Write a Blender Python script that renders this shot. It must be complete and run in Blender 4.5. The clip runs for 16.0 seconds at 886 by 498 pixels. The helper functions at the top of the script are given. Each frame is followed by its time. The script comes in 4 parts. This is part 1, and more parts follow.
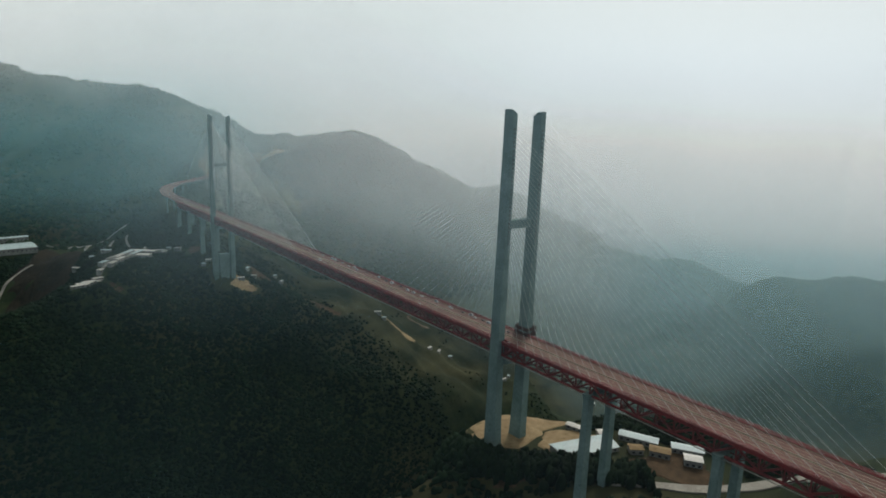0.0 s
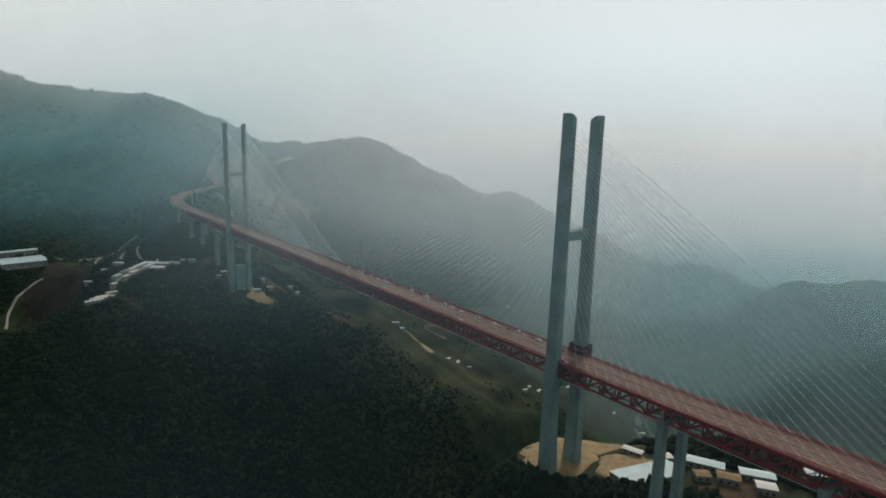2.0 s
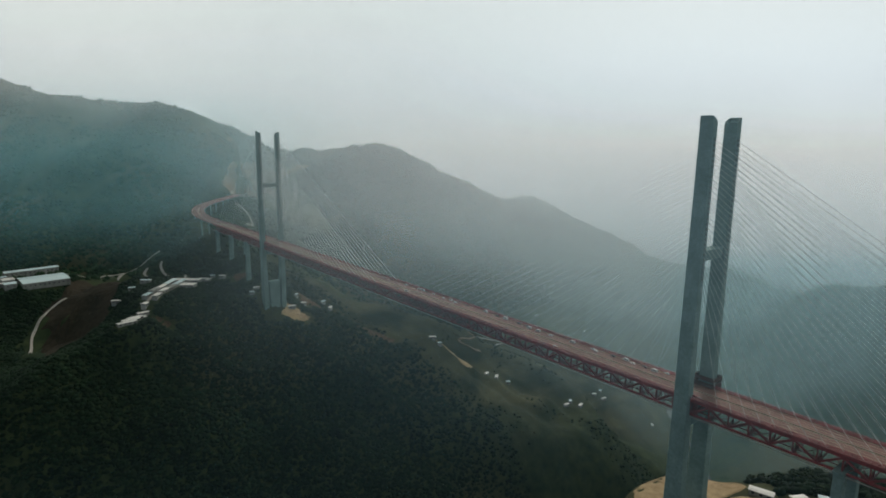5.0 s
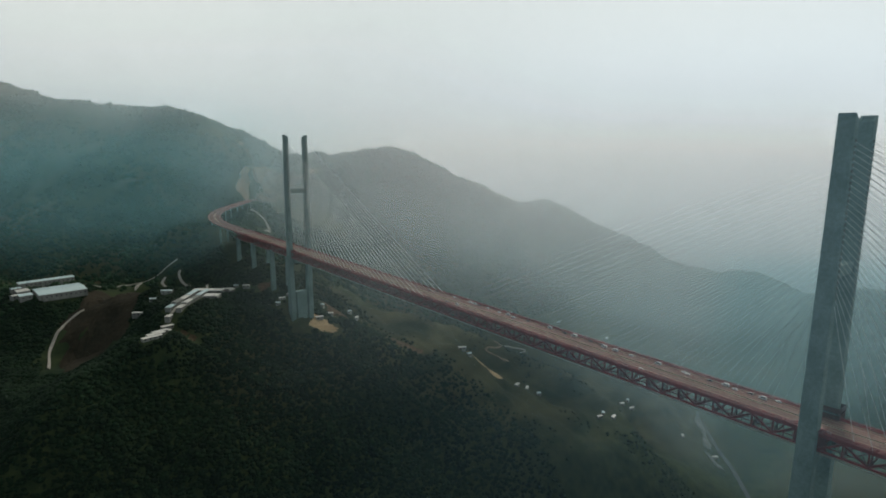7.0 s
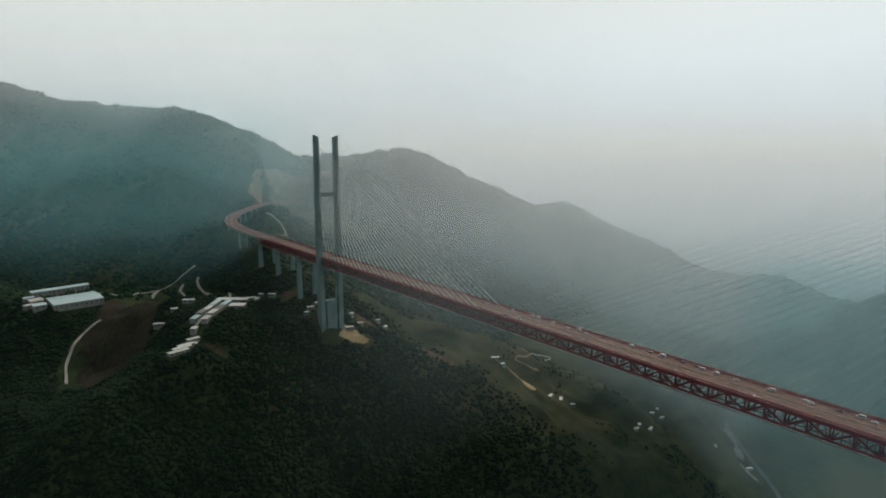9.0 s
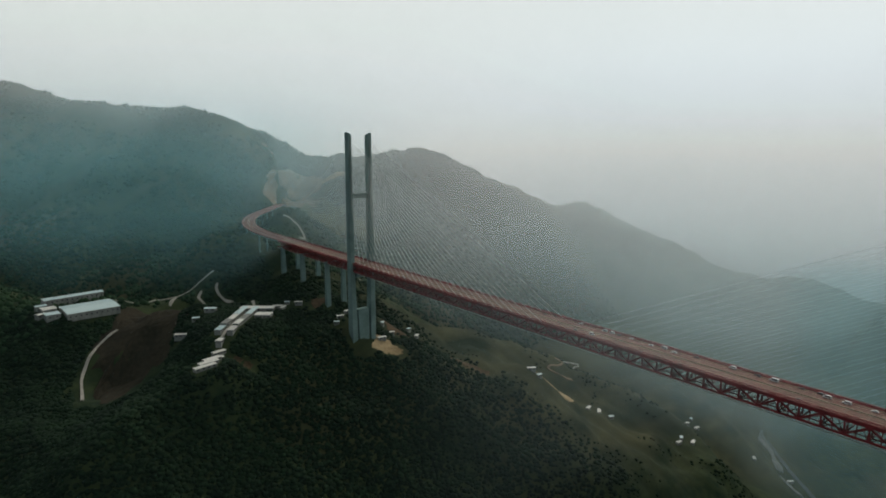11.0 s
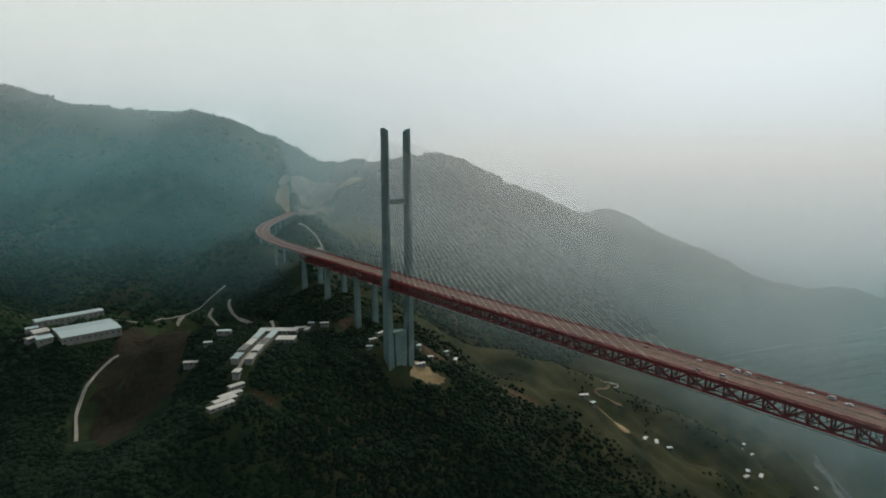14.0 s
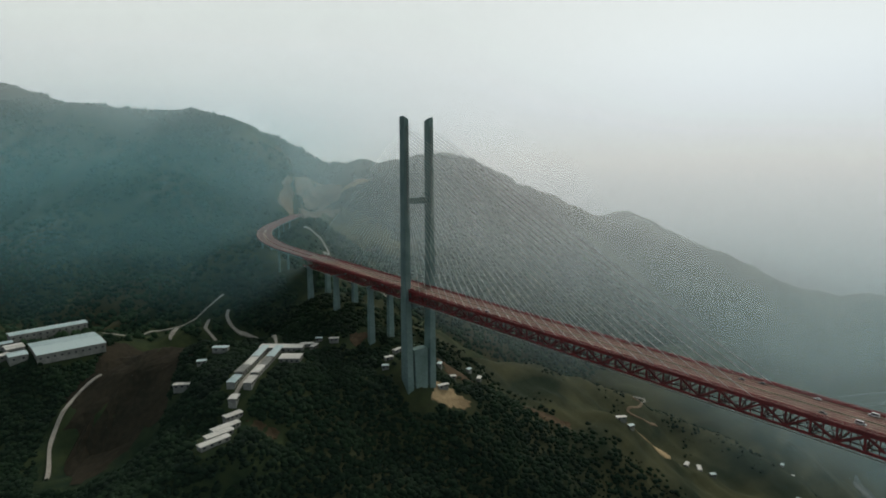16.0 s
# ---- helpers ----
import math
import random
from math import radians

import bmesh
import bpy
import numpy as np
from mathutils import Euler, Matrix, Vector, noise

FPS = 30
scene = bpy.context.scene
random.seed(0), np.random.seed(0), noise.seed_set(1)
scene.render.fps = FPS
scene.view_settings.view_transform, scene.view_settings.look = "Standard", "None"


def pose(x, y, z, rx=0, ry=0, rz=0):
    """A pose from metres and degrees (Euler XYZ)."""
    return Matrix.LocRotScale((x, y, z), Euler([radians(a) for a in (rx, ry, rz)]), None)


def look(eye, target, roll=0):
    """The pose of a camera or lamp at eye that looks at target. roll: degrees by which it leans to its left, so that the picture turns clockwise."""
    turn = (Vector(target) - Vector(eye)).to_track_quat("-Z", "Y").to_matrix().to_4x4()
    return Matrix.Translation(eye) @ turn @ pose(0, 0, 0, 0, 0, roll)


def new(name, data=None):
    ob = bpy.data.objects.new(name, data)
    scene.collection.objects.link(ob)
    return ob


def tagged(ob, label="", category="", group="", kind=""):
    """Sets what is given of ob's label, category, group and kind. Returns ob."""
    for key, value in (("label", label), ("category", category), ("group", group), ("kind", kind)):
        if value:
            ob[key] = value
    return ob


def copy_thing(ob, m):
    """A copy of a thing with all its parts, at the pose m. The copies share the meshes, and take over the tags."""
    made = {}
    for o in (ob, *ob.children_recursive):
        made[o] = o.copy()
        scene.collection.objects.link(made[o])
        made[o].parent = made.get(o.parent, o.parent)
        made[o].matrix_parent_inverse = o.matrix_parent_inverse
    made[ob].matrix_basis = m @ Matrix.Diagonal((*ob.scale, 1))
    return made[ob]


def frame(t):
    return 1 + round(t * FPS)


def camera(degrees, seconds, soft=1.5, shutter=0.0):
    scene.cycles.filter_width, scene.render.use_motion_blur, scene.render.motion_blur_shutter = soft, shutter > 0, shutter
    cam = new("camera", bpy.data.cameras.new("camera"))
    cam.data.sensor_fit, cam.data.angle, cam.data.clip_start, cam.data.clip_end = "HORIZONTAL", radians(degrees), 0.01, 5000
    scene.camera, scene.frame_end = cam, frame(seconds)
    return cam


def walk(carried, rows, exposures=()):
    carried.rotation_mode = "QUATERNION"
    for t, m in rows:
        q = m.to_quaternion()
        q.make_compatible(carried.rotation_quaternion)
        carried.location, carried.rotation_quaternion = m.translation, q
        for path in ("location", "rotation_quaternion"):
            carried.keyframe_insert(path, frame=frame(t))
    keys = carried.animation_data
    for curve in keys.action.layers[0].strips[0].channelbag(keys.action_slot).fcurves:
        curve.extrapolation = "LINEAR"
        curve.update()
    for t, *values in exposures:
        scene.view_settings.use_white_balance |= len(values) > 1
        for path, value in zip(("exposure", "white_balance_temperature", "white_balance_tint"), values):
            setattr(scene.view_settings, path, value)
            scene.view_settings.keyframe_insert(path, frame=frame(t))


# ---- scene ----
# ---------------------------------------------------------------- camera
cam = camera(76.0, 16.0, soft=1.8)
ROWS = [
    (0, -267.30, -255.99, 132.16, -38.745, -11.244, -2.242),
    (0.5, -268.27, -248.55, 132.06, -38.701, -11.135, -2.124),
    (1, -270.18, -239.01, 132.14, -38.636, -10.956, -2.008),
    (1.5, -272.90, -228.17, 131.95, -38.626, -10.821, -1.796),
    (2, -276.03, -217.08, 131.96, -38.620, -10.711, -1.610),
    (2.5, -279.49, -205.86, 132.23, -38.626, -10.604, -1.392),
    (3, -283.22, -194.48, 132.56, -38.659, -10.589, -1.237),
    (3.5, -287.24, -182.69, 132.85, -38.657, -10.565, -1.073),
    (4, -291.13, -170.68, 133.11, -38.629, -10.485, -0.927),
    (6.5, -307.75, -104.43, 133.60, -38.462, -10.068, -0.383),
    (7, -311.24, -89.88, 133.40, -38.435, -10.016, -0.337),
    (7.5, -314.94, -74.76, 133.30, -38.458, -9.964, -0.336),
    (8, -318.55, -59.38, 133.15, -38.496, -9.948, -0.317),
    (8.5, -321.72, -43.78, 132.88, -38.521, -9.885, -0.249),
    (9, -324.08, -27.99, 132.25, -38.475, -9.855, -0.213),
    (11.5, -329.32, 51.33, 127.92, -38.114, -9.729, -0.010),
    (12, -328.28, 67.56, 126.59, -38.084, -9.646, 0.018),
    (12.5, -325.58, 84.12, 125.02, -38.018, -9.507, 0.067),
    (13, -321.68, 100.38, 123.51, -37.946, -9.364, 0.092),
    (13.5, -316.78, 116.57, 121.80, -37.884, -9.224, 0.130),
    (14, -311.21, 133.41, 119.91, -37.766, -9.008, 0.198),
    (14.5, -305.43, 150.13, 117.66, -37.699, -8.896, 0.278),
    (15, -299.12, 167.89, 115.41, -37.635, -8.768, 0.324),
    (15.5, -292.53, 185.16, 113.00, -37.609, -8.722, 0.293),
    (16, -285.15, 202.94, 110.95, -37.546, -8.650, 0.191),
]
walk(cam, [(t, pose(x, y, z, 90 + pitch, 0, yaw) @ pose(0, 0, 0, 0, 0, -roll)) for t, x, y, z, yaw, pitch, roll in ROWS])
scene.view_settings.exposure = 0.0

# ---------------------------------------------------------------- sky, sun
SUN_AZ, SUN_EL = 62.0, 38.0          # degrees: compass from +y towards +x, height
sun_way = Vector((math.sin(radians(SUN_AZ)) * math.cos(radians(SUN_EL)), math.cos(radians(SUN_AZ)) * math.cos(radians(SUN_EL)), math.sin(radians(SUN_EL))))
world = bpy.data.worlds.new("overcast_sky")
scene.world = world
world.use_nodes = True
wn, wl = world.node_tree.nodes, world.node_tree.links
wn.clear()
w_out = wn.new("ShaderNodeOutputWorld")
w_sky = wn.new("ShaderNodeTexSky")
w_sky.sky_type, w_sky.sun_disc = "NISHITA", False
w_sky.sun_elevation, w_sky.sun_rotation = radians(SUN_EL), radians(SUN_AZ)
w_sky.dust_density, w_sky.air_density = 0.3, 0.4
w_sky_bg = wn.new("ShaderNodeBackground")
w_sky_bg.inputs["Strength"].default_value = 0.042
wl.new(w_sky.outputs[0], w_sky_bg.inputs["Color"])
# cloud veil, brighter round the hidden sun
w_tc = wn.new("ShaderNodeTexCoord")
w_dot = wn.new("ShaderNodeVectorMath")
w_dot.operation = "DOT_PRODUCT"
w_dot.inputs[1].default_value = sun_way
wl.new(w_tc.outputs["Generated"], w_dot.inputs[0])
w_map = wn.new("ShaderNodeMapRange")
w_map.interpolation_type = "SMOOTHSTEP"
w_map.inputs["From Min"].default_value, w_map.inputs["From Max"].default_value = -0.8, 0.6
w_map.inputs["To Min"].default_value, w_map.inputs["To Max"].default_value = 0.02, 0.665
wl.new(w_dot.outputs["Value"], w_map.inputs["Value"])
# the low haze glares, the zenith is dimmer
w_sep = wn.new("ShaderNodeSeparateXYZ")
wl.new(w_tc.outputs["Generated"], w_sep.inputs[0])
w_zen = wn.new("ShaderNodeMapRange")
w_zen.interpolation_type = "SMOOTHSTEP"
w_zen.inputs["From Min"].default_value, w_zen.inputs["From Max"].default_value = 0.3, 0.95
w_zen.inputs["To Min"].default_value, w_zen.inputs["To Max"].default_value = 1.0, 0.25
wl.new(w_sep.outputs["Z"], w_zen.inputs["Value"])
w_hor = wn.new("ShaderNodeMapRange")
w_hor.interpolation_type = "SMOOTHSTEP"
w_hor.inputs["From Min"].default_value, w_hor.inputs["From Max"].default_value = -0.05, 0.22
w_hor.inputs["To Min"].default_value, w_hor.inputs["To Max"].default_value = 0.70, 1.0
wl.new(w_sep.outputs["Z"], w_hor.inputs["Value"])
w_both = wn.new("ShaderNodeMath")
w_both.operation = "MULTIPLY"
wl.new(w_zen.outputs[0], w_both.inputs[0])
wl.new(w_hor.outputs[0], w_both.inputs[1])
w_mul = wn.new("ShaderNodeMath")
w_mul.operation = "MULTIPLY"
wl.new(w_map.outputs[0], w_mul.inputs[0])
wl.new(w_both.outputs[0], w_mul.inputs[1])
w_veil = wn.new("ShaderNodeBackground")
w_veil.inputs["Color"].default_value = (0.97, 1.0, 0.845, 1)
wl.new(w_mul.outputs[0], w_veil.inputs["Strength"])
w_add = wn.new("ShaderNodeAddShader")
wl.new(w_sky_bg.outputs[0], w_add.inputs[0])
wl.new(w_veil.outputs[0], w_add.inputs[1])
wl.new(w_add.outputs[0], w_out.inputs["Surface"])

sun = new("sun", bpy.data.lights.new("sun", "SUN"))
sun.data.energy, sun.data.angle, sun.data.color = 1.4, radians(14), (1.0, 0.95, 0.87)
sun.matrix_world = look((0, 0, 900), Vector((0, 0, 900)) - sun_way)


# ---------------------------------------------------------------- materials
def surface(name, low, high, scale, rough=0.85, metal=0.0, bump=0.0, fine=6.0, by_object=False, contrast=(0.35, 0.65)):
    """A mottled surface between two colours, with a coarse and a fine grain (in metres)."""
    m = bpy.data.materials.new(name)
    m.use_nodes = True
    n, l = m.node_tree.nodes, m.node_tree.links
    b = n["Principled BSDF"]
    b.inputs["Roughness"].default_value, b.inputs["Metallic"].default_value = rough, metal
    if rough >= 0.9:        # leaves, earth and rough stone hardly shine
        b.inputs["Specular IOR Level"].default_value = 0.12
    geo = n.new("ShaderNodeNewGeometry")
    big, small = n.new("ShaderNodeTexNoise"), n.new("ShaderNodeTexNoise")
    big.inputs["Scale"].default_value, big.inputs["Detail"].default_value = 1 / scale, 4
    small.inputs["Scale"].default_value, small.inputs["Detail"].default_value = fine / scale, 3
    for t in (big, small):
        l.new(geo.outputs["Position"], t.inputs["Vector"])
    mix = n.new("ShaderNodeMath")
    mix.operation = "MULTIPLY_ADD"
    mix.inputs[1].default_value = 0.45
    l.new(small.outputs["Fac"], mix.inputs[0])
    half = n.new("ShaderNodeMath")
    half.operation = "MULTIPLY"
    half.inputs[1].default_value = 0.55
    l.new(big.outputs["Fac"], half.inputs[0])
    l.new(half.outputs[0], mix.inputs[2])
    last = mix
    if by_object:
        info = n.new("ShaderNodeObjectInfo")
        add = n.new("ShaderNodeMath")
        add.operation = "MULTIPLY_ADD"
        add.inputs[1].default_value = 0.25
        l.new(info.outputs["Random"], add.inputs[0])
        l.new(mix.outputs[0], add.inputs[2])
        last = add
    ramp = n.new("ShaderNodeValToRGB")
    ramp.color_ramp.elements[0].position, ramp.color_ramp.elements[1].position = contrast
    ramp.color_ramp.elements[0].color, ramp.color_ramp.elements[1].color = (*low, 1), (*high, 1)
    l.new(last.outputs[0], ramp.inputs["Fac"])
    l.new(ramp.outputs["Color"], b.inputs["Base Color"])
    if bump:
        bm = n.new("ShaderNodeBump")
        bm.inputs["Strength"].default_value, bm.inputs["Distance"].default_value = 0.6, bump
        l.new(mix.outputs[0], bm.inputs["Height"])
        l.new(bm.outputs[0], b.inputs["Normal"])
    return m


def hillside(name):
    """Forest floor, scrub and dry grass in patches."""
    m = surface(name, (0.010, 0.024, 0.012), (0.048, 0.064, 0.022), 160.0, 0.95, bump=3.0, fine=12.0)
    n, l = m.node_tree.nodes, m.node_tree.links
    b = n["Principled BSDF"]
    ramp = [x for x in n if x.bl_idname == "ShaderNodeValToRGB"][0]
    geo = [x for x in n if x.bl_idname == "ShaderNodeNewGeometry"][0]
    dry = n.new("ShaderNodeTexNoise")
    dry.inputs["Scale"].default_value, dry.inputs["Detail"].default_value = 1 / 300.0, 5
    l.new(geo.outputs["Position"], dry.inputs["Vector"])
    gate = n.new("ShaderNodeMapRange")
    gate.inputs["From Min"].default_value, gate.inputs["From Max"].default_value = 0.5, 0.68
    gate.inputs["To Max"].default_value = 0.75
    l.new(dry.outputs["Fac"], gate.inputs["Value"])
    mix = n.new("ShaderNodeMix")
    mix.data_type = "RGBA"
    mix.inputs["B"].default_value = (0.085, 0.072, 0.036, 1)
    l.new(gate.outputs[0], mix.inputs["Factor"])
    l.new(ramp.outputs["Color"], mix.inputs["A"])
    # grazed olive terraces on the gorge side
    share, streak, olive, turf = n.new("ShaderNodeAttribute"), n.new("ShaderNodeTexNoise"), n.new("ShaderNodeValToRGB"), n.new("ShaderNodeMix")
    share.attribute_name, turf.data_type = "turf", "RGBA"
    flat = n.new("ShaderNodeVectorMath")
    flat.operation = "MULTIPLY"
    flat.inputs[1].default_value = (0.5, 1.0, 2.5)
    l.new(geo.outputs["Position"], flat.inputs[0])
    l.new(flat.outputs[0], streak.inputs["Vector"])
    streak.inputs["Scale"].default_value, streak.inputs["Detail"].default_value = 1 / 70.0, 6
    olive.color_ramp.elements[0].position, olive.color_ramp.elements[1].position = 0.36, 0.66
    olive.color_ramp.elements[0].color, olive.color_ramp.elements[1].color = (0.017, 0.027, 0.012, 1), (0.070, 0.069, 0.031, 1)
    l.new(streak.outputs["Fac"], olive.inputs["Fac"])
    l.new(share.outputs["Fac"], turf.inputs["Factor"])
    l.new(mix.outputs["Result"], turf.inputs["A"])
    l.new(olive.outputs["Color"], turf.inputs["B"])
    l.new(turf.outputs["Result"], b.inputs["Base Color"])
    return m


def mist_surface(name, amount, offset, tint):
    """Thin drifting mist: lets most light through and scatters the rest."""
    m = bpy.data.materials.new(name)
    m.use_nodes = True
    n, l = m.node_tree.nodes, m.node_tree.links
    n.clear()
    out = n.new("ShaderNodeOutputMaterial")
    clear, near, far = n.new("ShaderNodeBsdfTransparent"), n.new("ShaderNodeBsdfDiffuse"), n.new("ShaderNodeBsdfTranslucent")
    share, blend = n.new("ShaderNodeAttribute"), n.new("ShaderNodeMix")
    share.attribute_name, blend.data_type = "whiteness", "RGBA"      # haze colour painted in: blue-green low and left, white high and right
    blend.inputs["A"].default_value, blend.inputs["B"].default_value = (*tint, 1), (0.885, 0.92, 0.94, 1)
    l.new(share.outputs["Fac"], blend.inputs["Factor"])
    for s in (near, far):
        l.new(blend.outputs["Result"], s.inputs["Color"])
    body, veil = n.new("ShaderNodeMixShader"), n.new("ShaderNodeMixShader")
    body.inputs[0].default_value = 0.95
    l.new(near.outputs[0], body.inputs[1])
    l.new(far.outputs[0], body.inputs[2])
    geo, drift = n.new("ShaderNodeNewGeometry"), n.new("ShaderNodeTexNoise")
    shift = n.new("ShaderNodeVectorMath")
    shift.inputs[1].default_value = (offset * 517.0, offset * 311.0, 0)
    l.new(geo.outputs["Position"], shift.inputs[0])
    drift.inputs["Scale"].default_value, drift.inputs["Detail"].default_value = 1 / 420.0, 3
    l.new(shift.outputs[0], drift.inputs["Vector"])
    span = n.new("ShaderNodeMapRange")
    span.interpolation_type = "SMOOTHERSTEP"
    span.inputs["From Min"].default_value, span.inputs["From Max"].default_value = 0.15, 0.85
    span.inputs["To Min"].default_value, span.inputs["To Max"].default_value = 0.75 * amount, 1.25 * amount
    l.new(drift.outputs["Fac"], span.inputs["Value"])
    thick = n.new("ShaderNodeAttribute")
    thick.attribute_name = "thickness"
    mul = n.new("ShaderNodeMath")
    mul.operation = "MULTIPLY"
    l.new(span.outputs[0], mul.inputs[0])
    l.new(thick.outputs["Fac"], mul.inputs[1])
    cap = n.new("ShaderNodeMath")
    cap.operation = "MINIMUM"
    cap.inputs[1].default_value = 0.232
    l.new(mul.outputs[0], cap.inputs[0])
    l.new(cap.outputs[0], veil.inputs[0])
    l.new(clear.outputs[0], veil.inputs[1])
    l.new(body.outputs[0], veil.inputs[2])
    l.new(veil.outputs[0], out.inputs["Surface"])
    return m


M_HILL = hillside("hillside_scrub")
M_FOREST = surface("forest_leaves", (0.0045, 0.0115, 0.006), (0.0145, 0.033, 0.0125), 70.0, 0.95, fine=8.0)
# forest leaves made paler: the mountain's haze brightness is put into the colour
M_FOREST_HAZY = surface("hazy_forest_leaves", (0.008, 0.024, 0.012), (0.030, 0.062, 0.026), 90.0, 0.95, fine=8.0)
M_LEAF = surface("tree_leaves", (0.011, 0.024, 0.011), (0.034, 0.054, 0.022), 8.0, 0.9)
M_BARK = surface("bark", (0.06, 0.045, 0.03), (0.12, 0.09, 0.06), 1.5, 0.95)
M_CONCRETE = surface("weathered_concrete", (0.135, 0.21, 0.197), (0.25, 0.345, 0.325), 14.0, 0.9, bump=0.05, fine=9.0)
M_STEEL = surface("red_painted_steel", (0.15, 0.013, 0.016), (0.34, 0.034, 0.036), 7.0, 0.55, bump=0.01, fine=10.0)
M_STEEL_DARK = surface("dirty_red_steel", (0.11, 0.014, 0.015), (0.28, 0.033, 0.034), 5.0, 0.6, fine=10.0)
M_RUST = surface("rusty_boarding", (0.035, 0.018, 0.014), (0.10, 0.045, 0.035), 2.5, 0.85, fine=6.0)
M_DECK = surface("red_brown_deck", (0.105, 0.044, 0.034), (0.20, 0.084, 0.062), 26.0, 0.85, bump=0.01, fine=12.0)
M_LINE = surface("pale_road_paint", (0.42, 0.36, 0.26), (0.62, 0.55, 0.42), 6.0, 0.8)
# the cable sheath again, greyed so that distant cables sink into the fog
M_CABLE_HAZED = surface("hazed_cable_sheath", (0.26, 0.28, 0.27), (0.38, 0.40, 0.39), 40.0, 0.6)
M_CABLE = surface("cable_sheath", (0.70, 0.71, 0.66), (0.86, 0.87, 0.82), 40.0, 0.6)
M_GRAVEL = surface("grey_river_gravel", (0.07, 0.078, 0.072), (0.22, 0.23, 0.215), 14.0, 0.9, fine=8.0)
M_ROAD = surface("pale_concrete_road", (0.30, 0.28, 0.24), (0.48, 0.45, 0.39), 12.0, 0.9, fine=8.0)
M_SAND = surface("sandy_earth", (0.26, 0.18, 0.095), (0.50, 0.37, 0.21), 30.0, 0.95, bump=0.3, fine=7.0)
M_SCAR = surface("raw_tan_earth", (0.17, 0.12, 0.08), (0.32, 0.23, 0.15), 26.0, 0.95, bump=0.3, fine=7.0)
M_EARTH = surface("brown_earth", (0.05, 0.034, 0.019), (0.13, 0.085, 0.048), 40.0, 0.95, bump=0.4, fine=8.0)
M_FIELD = surface("ploughed_field", (0.020, 0.016, 0.010), (0.048, 0.037, 0.023), 50.0, 0.95, bump=0.3, fine=9.0)
M_GRASS = surface("olive_grass", (0.05, 0.055, 0.018), (0.13, 0.12, 0.045), 60.0, 0.95, bump=0.6, fine=9.0)
M_ROOF = surface("pale_blue_metal_roof", (0.30, 0.43, 0.45), (0.56, 0.68, 0.68), 9.0, 0.55, fine=7.0, by_object=True)
M_ROOF_W = surface("white_metal_roof", (0.42, 0.41, 0.37), (0.72, 0.70, 0.64), 9.0, 0.55, fine=7.0, by_object=True)
M_WALL = surface("pale_plaster_wall", (0.17, 0.175, 0.165), (0.36, 0.36, 0.33), 7.0, 0.9, fine=7.0)
M_DARK = surface("dark_glass", (0.02, 0.025, 0.03), (0.05, 0.055, 0.06), 4.0, 0.25)
M_RIVER = surface("grey_green_river", (0.018, 0.027, 0.024), (0.04, 0.052, 0.046), 60.0, 0.75, fine=6.0)
M_CAR_W = surface("white_car_paint", (0.65, 0.66, 0.66), (0.80, 0.80, 0.80), 3.0, 0.35)
M_CAR_D = surface("dark_car_paint", (0.03, 0.03, 0.035), (0.08, 0.08, 0.09), 3.0, 0.35)
M_TYRE = surface("tyre_rubber", (0.015, 0.015, 0.015), (0.03, 0.03, 0.03), 1.0, 0.9)


# ---------------------------------------------------------------- mesh helpers
def mesh_of(name, bm, material):
    me = bpy.data.meshes.new(name)
    bmesh.ops.recalc_face_normals(bm, faces=bm.faces)
    bm.to_mesh(me)
    bm.free()
    me.materials.append(material)
    return me


def part(name, bm, material, parent=None, label=""):
    """One mesh object from a bmesh (or a mesh), under a thing or a part."""
    ob = new(name, bm if isinstance(bm, bpy.types.Mesh) else mesh_of(name, bm, material))
    ob.parent = parent
    return tagged(ob, label)


def raw_mesh(name, verts, faces, material):
    me = bpy.data.meshes.new(name)
    me.from_pydata([tuple(v) for v in verts], [], [tuple(int(i) for i in f) for f in faces])
    me.materials.append(material)
    me.update()
    return me


def add_hull(bm, low, high):
    """A closed skin between two rings of the same number of corners."""
    a, b = [bm.verts.new(p) for p in low], [bm.verts.new(p) for p in high]
    n = len(a)
    bm.faces.new(list(reversed(a)))
    bm.faces.new(b)
    for i in range(n):
        bm.faces.new((a[i], a[(i + 1) % n], b[(i + 1) % n], b[i]))


def ring(cx, cy, z, wx, wy, cut=0.0):
    """A level rectangle, its corners cut off by a little."""
    hx, hy = wx / 2, wy / 2
    if cut <= 0:
        return [(cx - hx, cy - hy, z), (cx + hx, cy - hy, z), (cx + hx, cy + hy, z), (cx - hx, cy + hy, z)]
    c = cut
    return [(cx - hx + c, cy - hy, z), (cx + hx - c, cy - hy, z), (cx + hx, cy - hy + c, z), (cx + hx, cy + hy - c, z),
            (cx + hx - c, cy + hy, z), (cx - hx + c, cy + hy, z), (cx - hx, cy + hy - c, z), (cx - hx, cy - hy + c, z)]


def add_box(bm, x0, x1, y0, y1, z0, z1):
    add_hull(bm, [(x0, y0, z0), (x1, y0, z0), (x1, y1, z0), (x0, y1, z0)], [(x0, y0, z1), (x1, y0, z1), (x1, y1, z1), (x0, y1, z1)])


def add_beam(bm, a, b, w, h):
    """A straight bar of section w x h from a to b."""
    a, b = Vector(a), Vector(b)
    way = (b - a).normalized()
    side = way.cross(Vector((0, 0, 1)) if abs(way.z) < 0.95 else Vector((0, 1, 0))).normalized()
    up = side.cross(way).normalized()
    s, u = side * w / 2, up * h / 2
    add_hull(bm, [a - s - u, a + s - u, a + s + u, a - s + u], [b - s - u, b + s - u, b + s + u, b - s + u])


